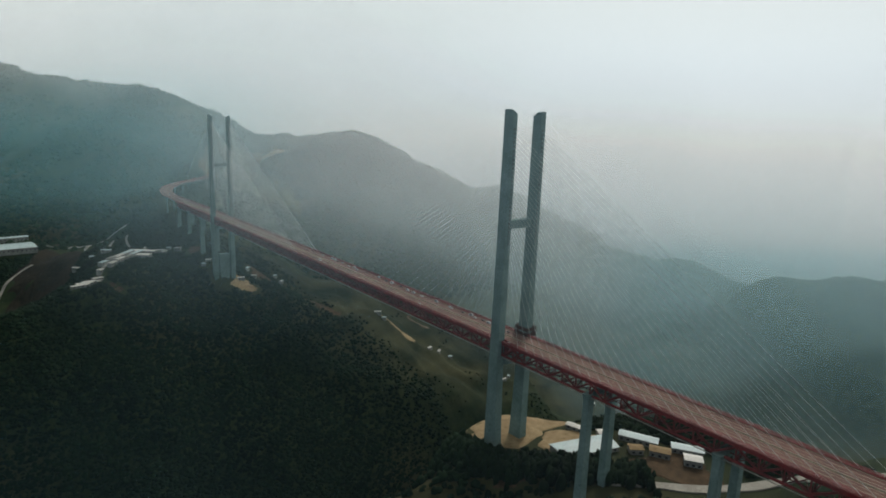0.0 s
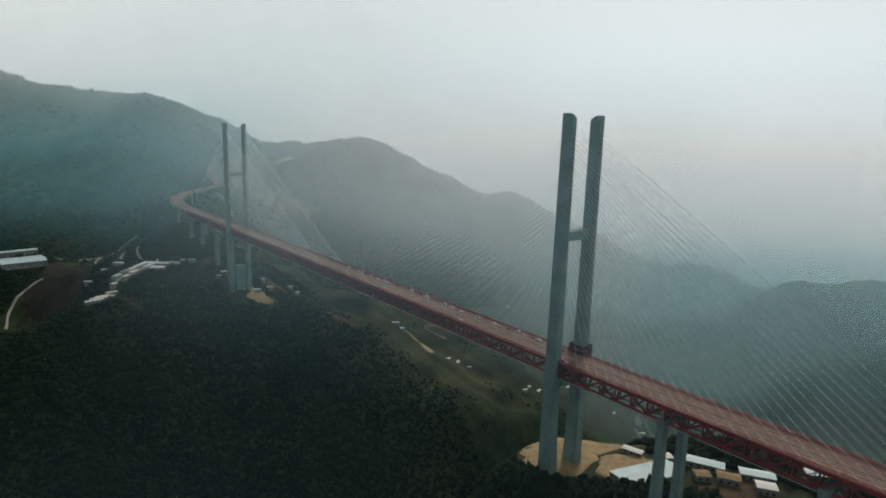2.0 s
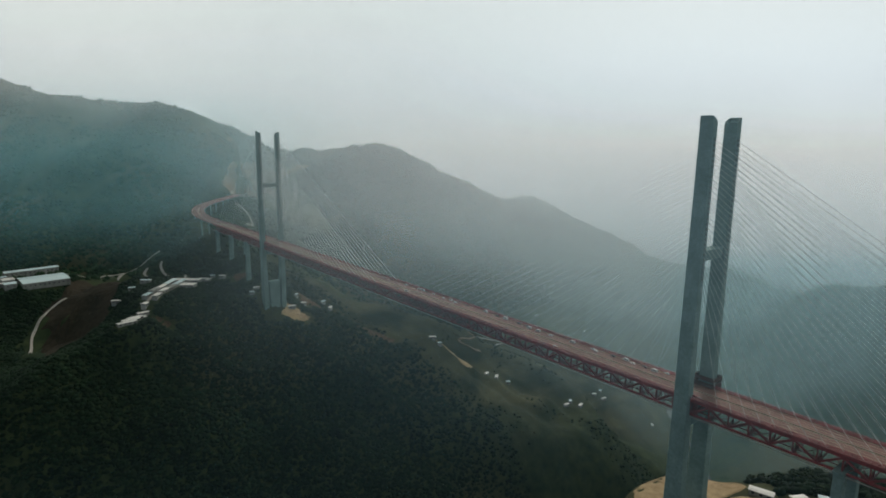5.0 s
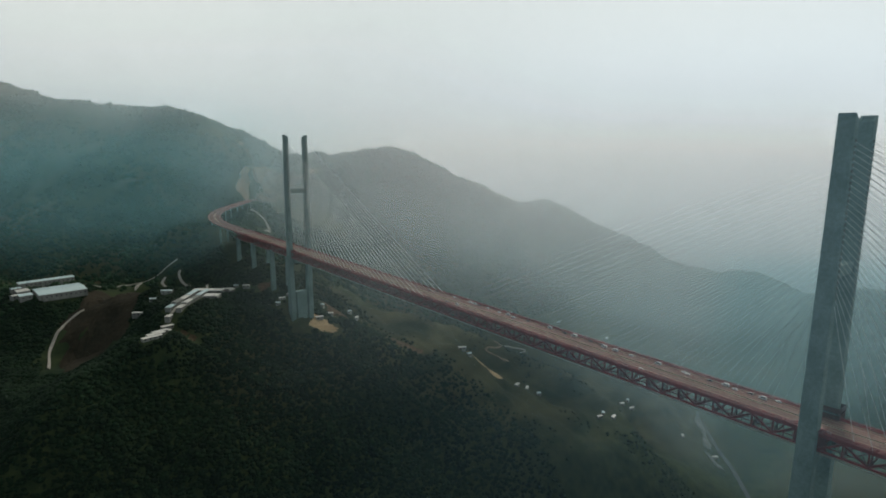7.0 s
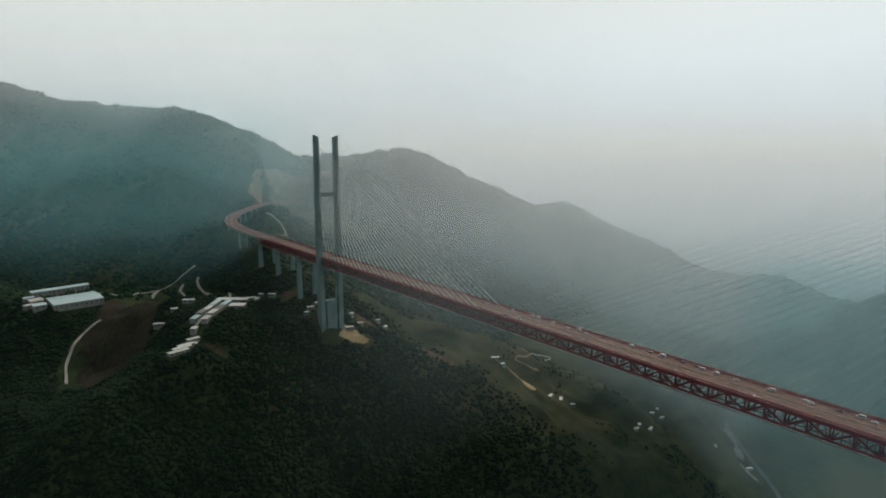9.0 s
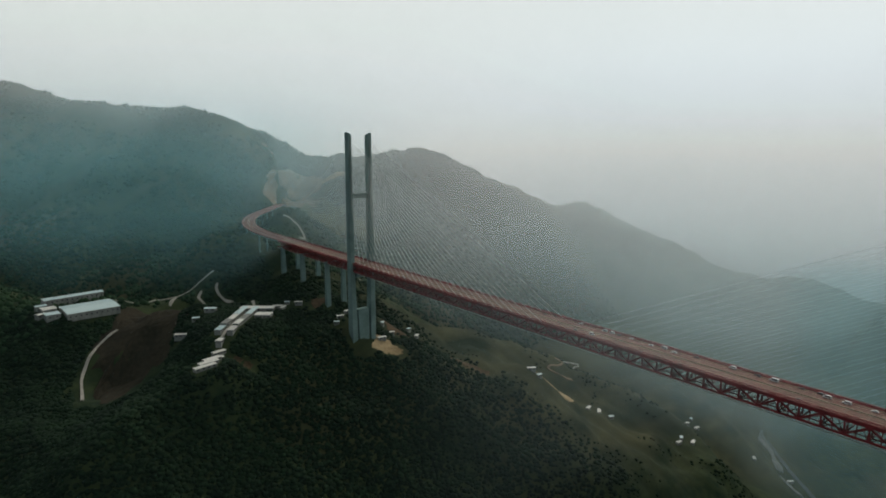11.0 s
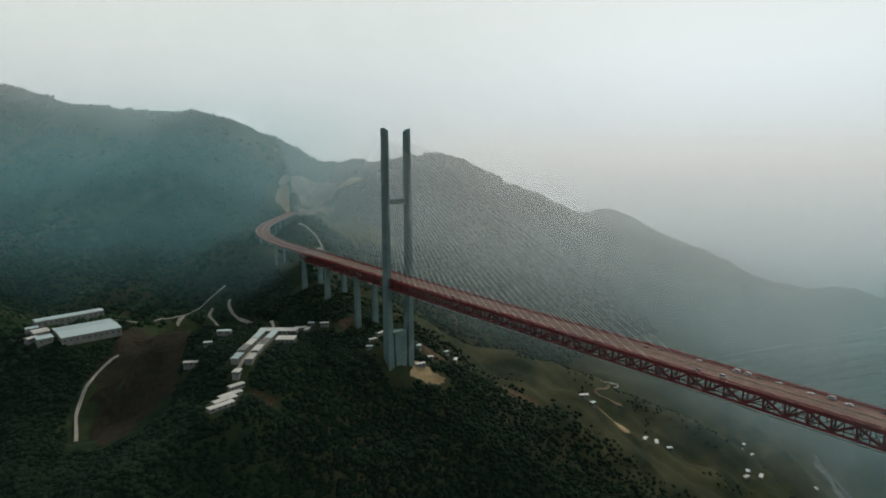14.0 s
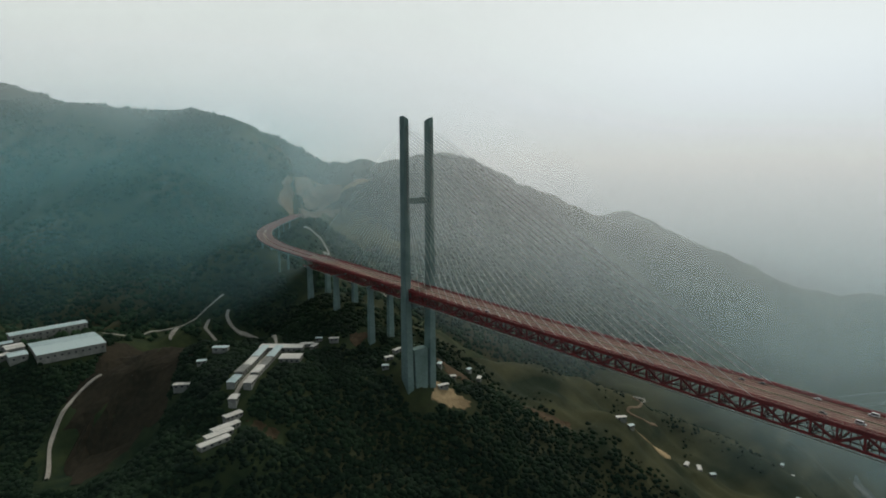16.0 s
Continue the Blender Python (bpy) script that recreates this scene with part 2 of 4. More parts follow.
def box_mesh(name, material, x0, x1, y0, y1, z0, z1):
    bm = bmesh.new()
    add_box(bm, x0, x1, y0, y1, z0, z1)
    return mesh_of(name, bm, material)


def thing(name, place=(0, 0, 0), turn=0.0, label="", category="", group="", kind=""):
    e = new(name)
    e.matrix_world = pose(*place, 0, 0, turn)
    return tagged(e, label, category, group, kind)


# ---------------------------------------------------------------- ground
RIDGES = [  # crest (x, y, z) points, side slope, roundness of the crest
    (((-1275, 2125, 410), (-380, 2420, 372), (-60, 2188, 298), (100, 2010, 250), (204, 1836, 254), (350, 1865, 186), (491, 1771, 108), (524, 1720, 96), (586, 1674, 92)), 0.55, 34),
    (((586, 1674, 92), (640, 1630, 114), (700, 1580, 124), (760, 1523, 117), (812, 1475, 110), (868, 1421, 76), (915, 1376, 48), (1009, 1286, -6), (1072, 1227, -46), (1127, 1163, -58), (1190, 1080, -92),
      (1263, 972, -144), (1350, 844, -195), (1408, 711, -224), (1460, 588, -246), (1520, 440, -300), (1700, 240, -420)), 0.52, 40),
    (((868, 1421, 40), (760, 1180, -90), (700, 1010, -210), (690, 850, -330)), 0.55, 60),
    (((1127, 1163, -95), (1020, 960, -200), (960, 800, -330)), 0.55, 50),
    (((-765, 1445, 105), (-357, 1045, -64), (-270, 920, -84), (-170, 800, -78), (-95, 690, -62), (-140, 630, -66), (-200, 570, -84)), 0.78, 46),
    (((170, 1200, -8), (20, 990, -16), (0, 860, -42), (-8, 765, -66), (0, 690, -76), (14, 612, -98)), 0.72, 26),
    (((0, 735, -76), (88, 640, -120), (180, 600, -172), (267, 572, -216), (330, 545, -262), (510, 530, -355), (768, 540, -468)), 0.62, 40),
    (((60, 780, -110), (240, 720, -175), (428, 643, -256), (521, 690, -300), (640, 640, -380), (770, 560, -462)), 0.5, 60),
    (((240, 770, -180), (428, 720, -268), (560, 770, -304), (700, 860, -318)), 0.5, 60),
    (((60, 600, -134), (190, 530, -196), (300, 479, -250), (420, 430, -312), (560, 400, -400)), 0.62, 30),
    (((600, -850, 60), (190, -300, -50), (70, -70, -76), (0, 22, -80)), 0.85, 40),
    (((-150, -20, -130), (-62, 0, -90), (-30, 44, -76), (-10, 62, -80)), 0.7, 10),
    (((-62, 0, -90), (-34, -38, -86), (0, -62, -84), (40, -100, -84)), 0.8, 8),
    (((-262, 905, -75), (-190, 935, -79), (-120, 965, -82), (-40, 1000, -50)), 0.5, 20),
    (((1323, 376, -200), (1490, 170, -192), (2040, -170, -150)), 2.2, 40),
]
FLOOR = -490.0


# the approach road bends away behind the far tower
Y0, Y1 = -300.0, 832.0              # the ends of the girder
TURN_Y, TURN_R, TURN_A = 890.0, 560.0, radians(35)
BEND = [(0.0, Y1), (0.0, Y1 + 19), (0.0, Y1 + 38)]
for k in range(31):
    a = TURN_A * k / 30
    BEND.append((TURN_R * (1 - math.cos(a)), TURN_Y + TURN_R * math.sin(a)))
for k in range(1, 22):
    BEND.append((BEND[33][0] + 10 * k * math.sin(TURN_A), BEND[33][1] + 10 * k * math.cos(TURN_A)))


RIVER = ((930, 500, 0), (840, 420, 0), (760, 340, 0), (640, 250, 0), (480, 200, 0), (250, 240, 0), (0, 290, 0), (-400, 300, 0), (-900, 200, 0))


def along(pts, x, y):
    """Distance from a line of crest points and the crest's height there."""
    best, height = np.full(x.shape, 1e9), np.zeros(x.shape)
    for (ax, ay, az), (bx, by, bz) in zip(pts[:-1], pts[1:]):
        dx, dy = bx - ax, by - ay
        u = np.clip(((x - ax) * dx + (y - ay) * dy) / (dx * dx + dy * dy), 0, 1)
        d = np.hypot(x - ax - u * dx, y - ay - u * dy)
        near = d < best
        best, height = np.where(near, d, best), np.where(near, az + u * (bz - az), height)
    return best, height


def waves(x, y):
    """Gullies and knolls, from a few crossed waves."""
    rng = np.random.RandomState(5)
    out = np.zeros(x.shape)
    for size, tall in ((440, 13), (260, 10), (145, 6.5), (76, 3.6), (41, 1.9), (22, 1.0)):
        for k in range(3):
            a, p = rng.uniform(0, math.pi), rng.uniform(0, 6.28)
            bend = 0.8 * np.sin((x * math.sin(a) - y * math.cos(a)) * 3.1 / size + p)
            out += tall / 2 * np.sin((x * math.cos(a) + y * math.sin(a)) * 6.283 / size + p + bend)
    return out


FLATS = [(10, 6, 54, 44, -77), (58, -92, 86, 76, -74), (-262, 905, 72, 66, -73), (-122, 674, 66, 62, -62), (-185, 585, 32, 26, -76)]


def relief(x, y):
    x, y = np.asarray(x, float), np.asarray(y, float)
    total = np.exp(np.full(x.shape, FLOOR) / 18.0 + 26)
    for pts, slope, round_by in RIDGES:
        d, crest = along(pts, x, y)
        total = total + np.exp((crest - slope * (np.sqrt(d * d + round_by ** 2) - round_by)) / 18.0 + 26)
    z = 18.0 * (np.log(total) - 26)
    # the river has cut a gorge, narrower upstream
    d, _ = along(RIVER, x, y)
    steep = 0.72 + 0.9 * np.clip((560 - x) / 320, 0, 1)
    z = np.minimum(z, FLOOR + steep * np.maximum(np.sqrt(d * d + 400) - 26, 0))
    lively = np.clip((z - FLOOR) / 120, 0, 1)
    z = z + waves(x, y) * lively
    for cx, cy, rx, ry, h in FLATS:
        k = np.clip(1.6 - 1.1 * np.hypot((x - cx) / rx, (y - cy) / ry), 0, 1)
        k = k * k * (3 - 2 * k)
        z = z * (1 - k) + h * k
    # the approach road runs in a cutting where the hill stands above it
    d = np.full(x.shape, 1e9)
    for (ax, ay), (bx, by) in zip(BEND[:-1:3], BEND[3::3]):
        u = np.clip(((x - ax) * (bx - ax) + (y - ay) * (by - ay)) / ((bx - ax) ** 2 + (by - ay) ** 2), 0, 1)
        d = np.minimum(d, np.hypot(x - ax - u * (bx - ax), y - ay - u * (by - ay)))
    return np.minimum(z, -3.0 + 1.1 * np.maximum(d - 15, 0))


def steps(stops):
    out = []
    for a, b, s in stops:
        out += list(np.arange(a, b, s))
    return np.array(out + [stops[-1][1]], float)


GX = steps(((-4080, -1400, 140), (-1400, -520, 34), (-520, 600, 8), (600, 1500, 20), (1500, 2400, 50), (2400, 4080, 140)))
GY = steps(((-4080, -1000, 140), (-1000, -260, 34), (-260, 1460, 8), (1460, 2000, 18), (2000, 2600, 45), (2600, 4080, 140)))
XX, YY = np.meshgrid(GX, GY)
ZZ = relief(XX, YY)


def ground(x, y):
    """Height of the ground sheet, between its grid points."""
    x, y = np.asarray(x, float), np.asarray(y, float)
    i, j = np.clip(np.searchsorted(GX, x) - 1, 0, len(GX) - 2), np.clip(np.searchsorted(GY, y) - 1, 0, len(GY) - 2)
    u, v = (x - GX[i]) / (GX[i + 1] - GX[i]), (y - GY[j]) / (GY[j + 1] - GY[j])
    return ZZ[j, i] * (1 - u) * (1 - v) + ZZ[j, i + 1] * u * (1 - v) + ZZ[j + 1, i] * (1 - u) * v + ZZ[j + 1, i + 1] * u * v


def build_ground():
    nx, ny = len(GX), len(GY)
    idx = np.arange(nx * ny).reshape(ny, nx)
    quads = np.stack([idx[:-1, :-1], idx[:-1, 1:], idx[1:, 1:], idx[1:, :-1]], -1).reshape(-1, 4)
    me = raw_mesh("ground", np.stack([XX, YY, ZZ], -1).reshape(-1, 3), quads, M_HILL)
    me.polygons.foreach_set("use_smooth", [True] * len(me.polygons))
    d, _ = along(((60, 690, 0), (180, 620, 0), (320, 545, 0), (540, 600, 0), (800, 520, 0)), XX, YY)
    turf = np.clip((190 - d) / 90, 0, 1) * np.clip((XX - 10) / 60, 0, 1) + np.clip(2.2 - 2 * np.hypot((XX - 420) / 210, (YY - 1370) / 300), 0, 1)
    turf = np.minimum(turf, 1)
    me.attributes.new("turf", "FLOAT", "POINT").data.foreach_set("value", turf.reshape(-1).astype(np.float32))
    tagged(new("ground", me), "steep forested gorge and mountain slopes under mist", "hillside", kind="structure")


build_ground()


# ---------------------------------------------------------------- mist
def ramp01(v):
    v = np.clip(v, 0, 1)
    return v * v * (3 - 2 * v)


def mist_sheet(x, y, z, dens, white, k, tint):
    """One soft-edged sheet, standing in for drifting mist, over a grid of places."""
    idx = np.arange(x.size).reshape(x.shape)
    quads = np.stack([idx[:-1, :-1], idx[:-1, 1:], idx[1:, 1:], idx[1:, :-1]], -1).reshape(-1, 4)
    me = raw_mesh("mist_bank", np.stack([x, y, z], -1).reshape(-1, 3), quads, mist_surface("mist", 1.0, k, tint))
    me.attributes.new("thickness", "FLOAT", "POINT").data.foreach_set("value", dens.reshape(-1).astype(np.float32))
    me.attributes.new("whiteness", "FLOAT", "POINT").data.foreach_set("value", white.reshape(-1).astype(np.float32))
    tagged(new("mist_bank", me), "tinted see-through sheet standing in for mist in the gorge", "mist", kind="stuff")


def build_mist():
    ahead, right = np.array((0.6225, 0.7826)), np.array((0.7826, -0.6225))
    # upright sheets at growing distances stand in for the depth haze
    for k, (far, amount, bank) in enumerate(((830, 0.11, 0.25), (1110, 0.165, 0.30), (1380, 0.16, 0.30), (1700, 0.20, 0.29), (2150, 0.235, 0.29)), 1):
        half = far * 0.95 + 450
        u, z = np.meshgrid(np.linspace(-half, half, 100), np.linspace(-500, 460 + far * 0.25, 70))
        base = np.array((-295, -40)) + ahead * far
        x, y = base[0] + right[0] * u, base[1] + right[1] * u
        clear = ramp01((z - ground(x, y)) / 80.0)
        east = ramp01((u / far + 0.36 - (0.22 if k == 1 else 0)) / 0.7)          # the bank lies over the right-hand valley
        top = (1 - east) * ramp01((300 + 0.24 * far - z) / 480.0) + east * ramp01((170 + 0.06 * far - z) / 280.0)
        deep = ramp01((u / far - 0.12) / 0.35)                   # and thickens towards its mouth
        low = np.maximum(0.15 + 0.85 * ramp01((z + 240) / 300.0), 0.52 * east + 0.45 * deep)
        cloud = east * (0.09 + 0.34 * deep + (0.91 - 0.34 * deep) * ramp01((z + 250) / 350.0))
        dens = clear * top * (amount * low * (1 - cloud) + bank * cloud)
        shade = ramp01((u / far - 0.48) / 0.12) * ramp01((150 - 0.19 * far - z) / 60.0)      # bluer tint painted before the right-hand hill, density unchanged
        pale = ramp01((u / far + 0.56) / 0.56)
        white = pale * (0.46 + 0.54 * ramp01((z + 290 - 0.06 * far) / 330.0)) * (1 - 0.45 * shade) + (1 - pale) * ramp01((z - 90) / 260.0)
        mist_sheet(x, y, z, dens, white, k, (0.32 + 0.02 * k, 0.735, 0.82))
    # an added veil across the gorge behind the near tower, paling what lies beyond
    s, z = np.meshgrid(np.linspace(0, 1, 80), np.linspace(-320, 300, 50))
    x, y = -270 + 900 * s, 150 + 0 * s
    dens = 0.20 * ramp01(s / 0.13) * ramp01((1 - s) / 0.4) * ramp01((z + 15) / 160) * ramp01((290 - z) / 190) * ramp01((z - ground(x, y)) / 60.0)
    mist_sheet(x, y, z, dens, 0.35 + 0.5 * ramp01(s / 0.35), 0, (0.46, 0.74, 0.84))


    # an added haze sheet that lightens the near tower, beside the camera's way: clear at the bottom of the gorge,
    # denser upwards
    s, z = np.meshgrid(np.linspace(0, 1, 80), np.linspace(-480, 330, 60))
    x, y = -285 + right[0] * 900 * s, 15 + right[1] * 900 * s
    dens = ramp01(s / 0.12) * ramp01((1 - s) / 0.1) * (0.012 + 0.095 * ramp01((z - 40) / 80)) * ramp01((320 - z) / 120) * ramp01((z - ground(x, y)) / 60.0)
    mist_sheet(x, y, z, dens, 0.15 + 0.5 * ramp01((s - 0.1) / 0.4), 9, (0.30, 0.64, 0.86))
    # an added green-grey veil between the camera's way and the spur, lifting the spur's blacks
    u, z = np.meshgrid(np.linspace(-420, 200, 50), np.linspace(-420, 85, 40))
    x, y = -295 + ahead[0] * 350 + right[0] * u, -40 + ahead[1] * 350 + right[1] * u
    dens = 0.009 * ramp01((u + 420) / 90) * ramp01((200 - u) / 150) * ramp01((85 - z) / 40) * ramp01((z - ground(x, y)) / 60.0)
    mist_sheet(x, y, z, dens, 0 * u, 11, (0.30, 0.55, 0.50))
    # an added blue veil low over the gorge, under the camera's height, lifting the dark slopes
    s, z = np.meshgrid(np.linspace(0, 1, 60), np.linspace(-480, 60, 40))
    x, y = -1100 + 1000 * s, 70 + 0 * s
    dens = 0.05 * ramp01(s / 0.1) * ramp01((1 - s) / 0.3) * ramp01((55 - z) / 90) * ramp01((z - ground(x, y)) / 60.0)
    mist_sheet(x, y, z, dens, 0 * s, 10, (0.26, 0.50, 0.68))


build_mist()


def fog_backdrop():
    """A self-glowing sheet in place of the bright fog that closes the view far behind the last ridge: dense below,
    thinning out upwards.
    """
    m = bpy.data.materials.new("distant_fog_glow")
    m.use_nodes = True
    n, l = m.node_tree.nodes, m.node_tree.links
    n.clear()
    out, mix = n.new("ShaderNodeOutputMaterial"), n.new("ShaderNodeMixShader")
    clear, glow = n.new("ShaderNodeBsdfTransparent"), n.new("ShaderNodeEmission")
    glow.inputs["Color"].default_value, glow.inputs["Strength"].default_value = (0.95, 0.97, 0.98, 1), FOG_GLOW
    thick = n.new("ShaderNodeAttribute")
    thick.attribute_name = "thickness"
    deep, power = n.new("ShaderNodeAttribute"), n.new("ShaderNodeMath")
    deep.attribute_name, power.operation = "fog_light", "MULTIPLY"        # emission painted dimmer towards the bottom of the valley
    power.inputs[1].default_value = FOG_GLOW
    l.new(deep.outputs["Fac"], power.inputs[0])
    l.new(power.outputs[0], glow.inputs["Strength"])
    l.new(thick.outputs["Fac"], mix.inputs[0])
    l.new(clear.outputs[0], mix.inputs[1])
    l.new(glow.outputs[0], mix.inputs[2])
    l.new(mix.outputs[0], out.inputs["Surface"])
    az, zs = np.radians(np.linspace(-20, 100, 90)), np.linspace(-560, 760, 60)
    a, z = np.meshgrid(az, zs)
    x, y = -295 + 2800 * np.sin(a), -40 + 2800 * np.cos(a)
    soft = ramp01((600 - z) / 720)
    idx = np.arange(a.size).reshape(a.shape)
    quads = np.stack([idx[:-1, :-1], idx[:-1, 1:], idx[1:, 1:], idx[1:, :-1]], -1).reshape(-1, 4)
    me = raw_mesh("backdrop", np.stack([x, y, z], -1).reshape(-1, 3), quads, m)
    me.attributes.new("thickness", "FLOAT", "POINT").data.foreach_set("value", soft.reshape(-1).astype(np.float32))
    # light level put into the emission, to blend with the dark valley floor
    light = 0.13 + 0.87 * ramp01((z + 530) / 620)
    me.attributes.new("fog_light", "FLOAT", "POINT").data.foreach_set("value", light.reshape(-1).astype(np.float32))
    tagged(new("backdrop", me), "glowing backdrop sheet standing in for fog behind the mountains", "fog", kind="structure")


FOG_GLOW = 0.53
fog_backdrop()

# ---------------------------------------------------------------- bridge
SPAN, TOP = 612.0, 150.0
HALF, DEEP = 11.6, 8.9            # half width between the trusses, depth of the trusses
PANEL = 10.2


def tower(y, foot, crown, label):
    t = thing("bridge_tower", (0.9, y, 0), 0, label, "bridge tower", "towers of the bridge")
    anchor = box_mesh('cable_anchor', M_GRAVEL, -0.75, 0.75, -0.6, 0.6, -0.75, 0.75)
    # a leg's sections: height, centre from the axis, width across, width along
    sections = [(foot, 12.2, 7.0, 11.0), (-52, 12.8, 6.4, 9.6), (-8, 13.3, 5.8, 8.2), (72, 13.1, 5.3, 7.4), (crown, 12.9, 5.0, 7.0)]
    for side in (-1, 1):
        bm = bmesh.new()
        rings = []
        for z, c, wx, wy in sections:
            pts = ring(side * c, 0, z, wx, wy, 0.35)
            if z == crown:      # the tops slope down to the inside
                pts = [(px, py, pz - 3.0 * max(0.0, c + wx / 2 - side * px) / wx) for px, py, pz in pts]
            rings.append([bm.verts.new(p) for p in pts])
        for lo, hi in zip(rings[:-1], rings[1:]):
            for i in range(8):
                bm.faces.new((lo[i], lo[(i + 1) % 8], hi[(i + 1) % 8], hi[i]))
        bm.faces.new(list(reversed(rings[0])))
        # a sunken shaft opening in the top
        inner = [bm.verts.new((side * 12.9 + (v.co.x - side * 12.9) * 0.7, v.co.y * 0.7, v.co.z)) for v in rings[-1]]
        deep = [bm.verts.new((v.co.x, v.co.y, v.co.z - 1.6)) for v in inner]
        for i in range(8):
            j = (i + 1) % 8
            bm.faces.new((rings[-1][i], rings[-1][j], inner[j], inner[i]))
            bm.faces.new((inner[i], inner[j], deep[j], deep[i]))
        bm.faces.new(deep)
        leg = part("leg", bm, M_CONCRETE, t)
        for k in range(28):
            z = crown + (3 if y else 0) - 84 + 72 * k / 27
            for way in (-1, 1):
                part("cable_anchor", anchor, None, leg).location = (side * 12.65, way * 3.35, z)
    bm = bmesh.new()
    add_hull(bm, ring(0, 0, 75.5, 19.0, 5.4, 0.5), ring(0, 0, 81.0, 19.0, 6.2, 0.5))
    part("crossbeam", bm, M_CONCRETE, t)
    bm = bmesh.new()
    add_hull(bm, ring(0, 0, -17, 17.6, 7.4, 0.5), ring(0, 0, -10.6, 18.6, 8.8, 0.5))
    part("crossbeam", bm, M_CONCRETE, t)
    if foot < -90:
        bm = bmesh.new()
        add_hull(bm, ring(0, 0, foot, 13.0, 11.0, 0.4), ring(0, 0, -56, 15.0, 8.0, 0.4))
        part("web_wall", bm, M_CONCRETE, t)
    for side in (-1, 1):        # steel collars where the girder passes the legs
        bm = bmesh.new()
        add_box(bm, min(side * 9.2, side * 10.0), max(side * 9.2, side * 10.0), -7.0, 7.0, -9.4, 1.2)
        part("deck_collar", bm, M_STEEL_DARK, t, "dark red steel deck collar")
    if not y:       # a service scaffold still hangs round one leg above the deck
        for dx in (-4.4, 4.4):
            for dy in (-5.6, 5.6):
                bm = bmesh.new()
                add_box(bm, 13.3 + dx - 0.25, 13.3 + dx + 0.25, dy - 0.25, dy + 0.25, -15, 4.6)
                part("scaffold_post", bm, M_RUST, t, "rust-brown scaffold post")
        for k in range(6):
            z = -14.6 + 3.6 * k
            bm = bmesh.new()
            for dx in (-4.2, 4.2):
                add_box(bm, 13.3 + dx - 0.6, 13.3 + dx + 0.6, -5.8, 5.8, z, z + 0.25)
                add_box(bm, 13.3 + dx * 1.1 - 0.08, 13.3 + dx * 1.1 + 0.08, -5.8, 5.8, z + 0.3, z + 2.6)
            for dy in (-5.2, 5.2):
                add_box(bm, 9.7, 16.9, dy - 0.6, dy + 0.6, z + 0.01, z + 0.24)
                add_box(bm, 9.2, 17.4, dy * 1.1 - 0.08, dy * 1.1 + 0.08, z + 0.3, z + 2.6)
            part("scaffold_platform", bm, M_RUST, t, "rust-brown scaffold platform with boarding")
    bm = bmesh.new()
    add_hull(bm, ring(0, 0, foot - 12, 38, 22, 1), ring(0, 0, foot + 1.0, 36, 20, 1))
    part("footing", bm, M_CONCRETE, t)
    return t


tower(0.0, -79.0, TOP, "tall twin-legged grey concrete tower on a sandy platform")
tower(SPAN, -104.0, TOP, "tall twin-legged grey concrete tower on a wooded slope")


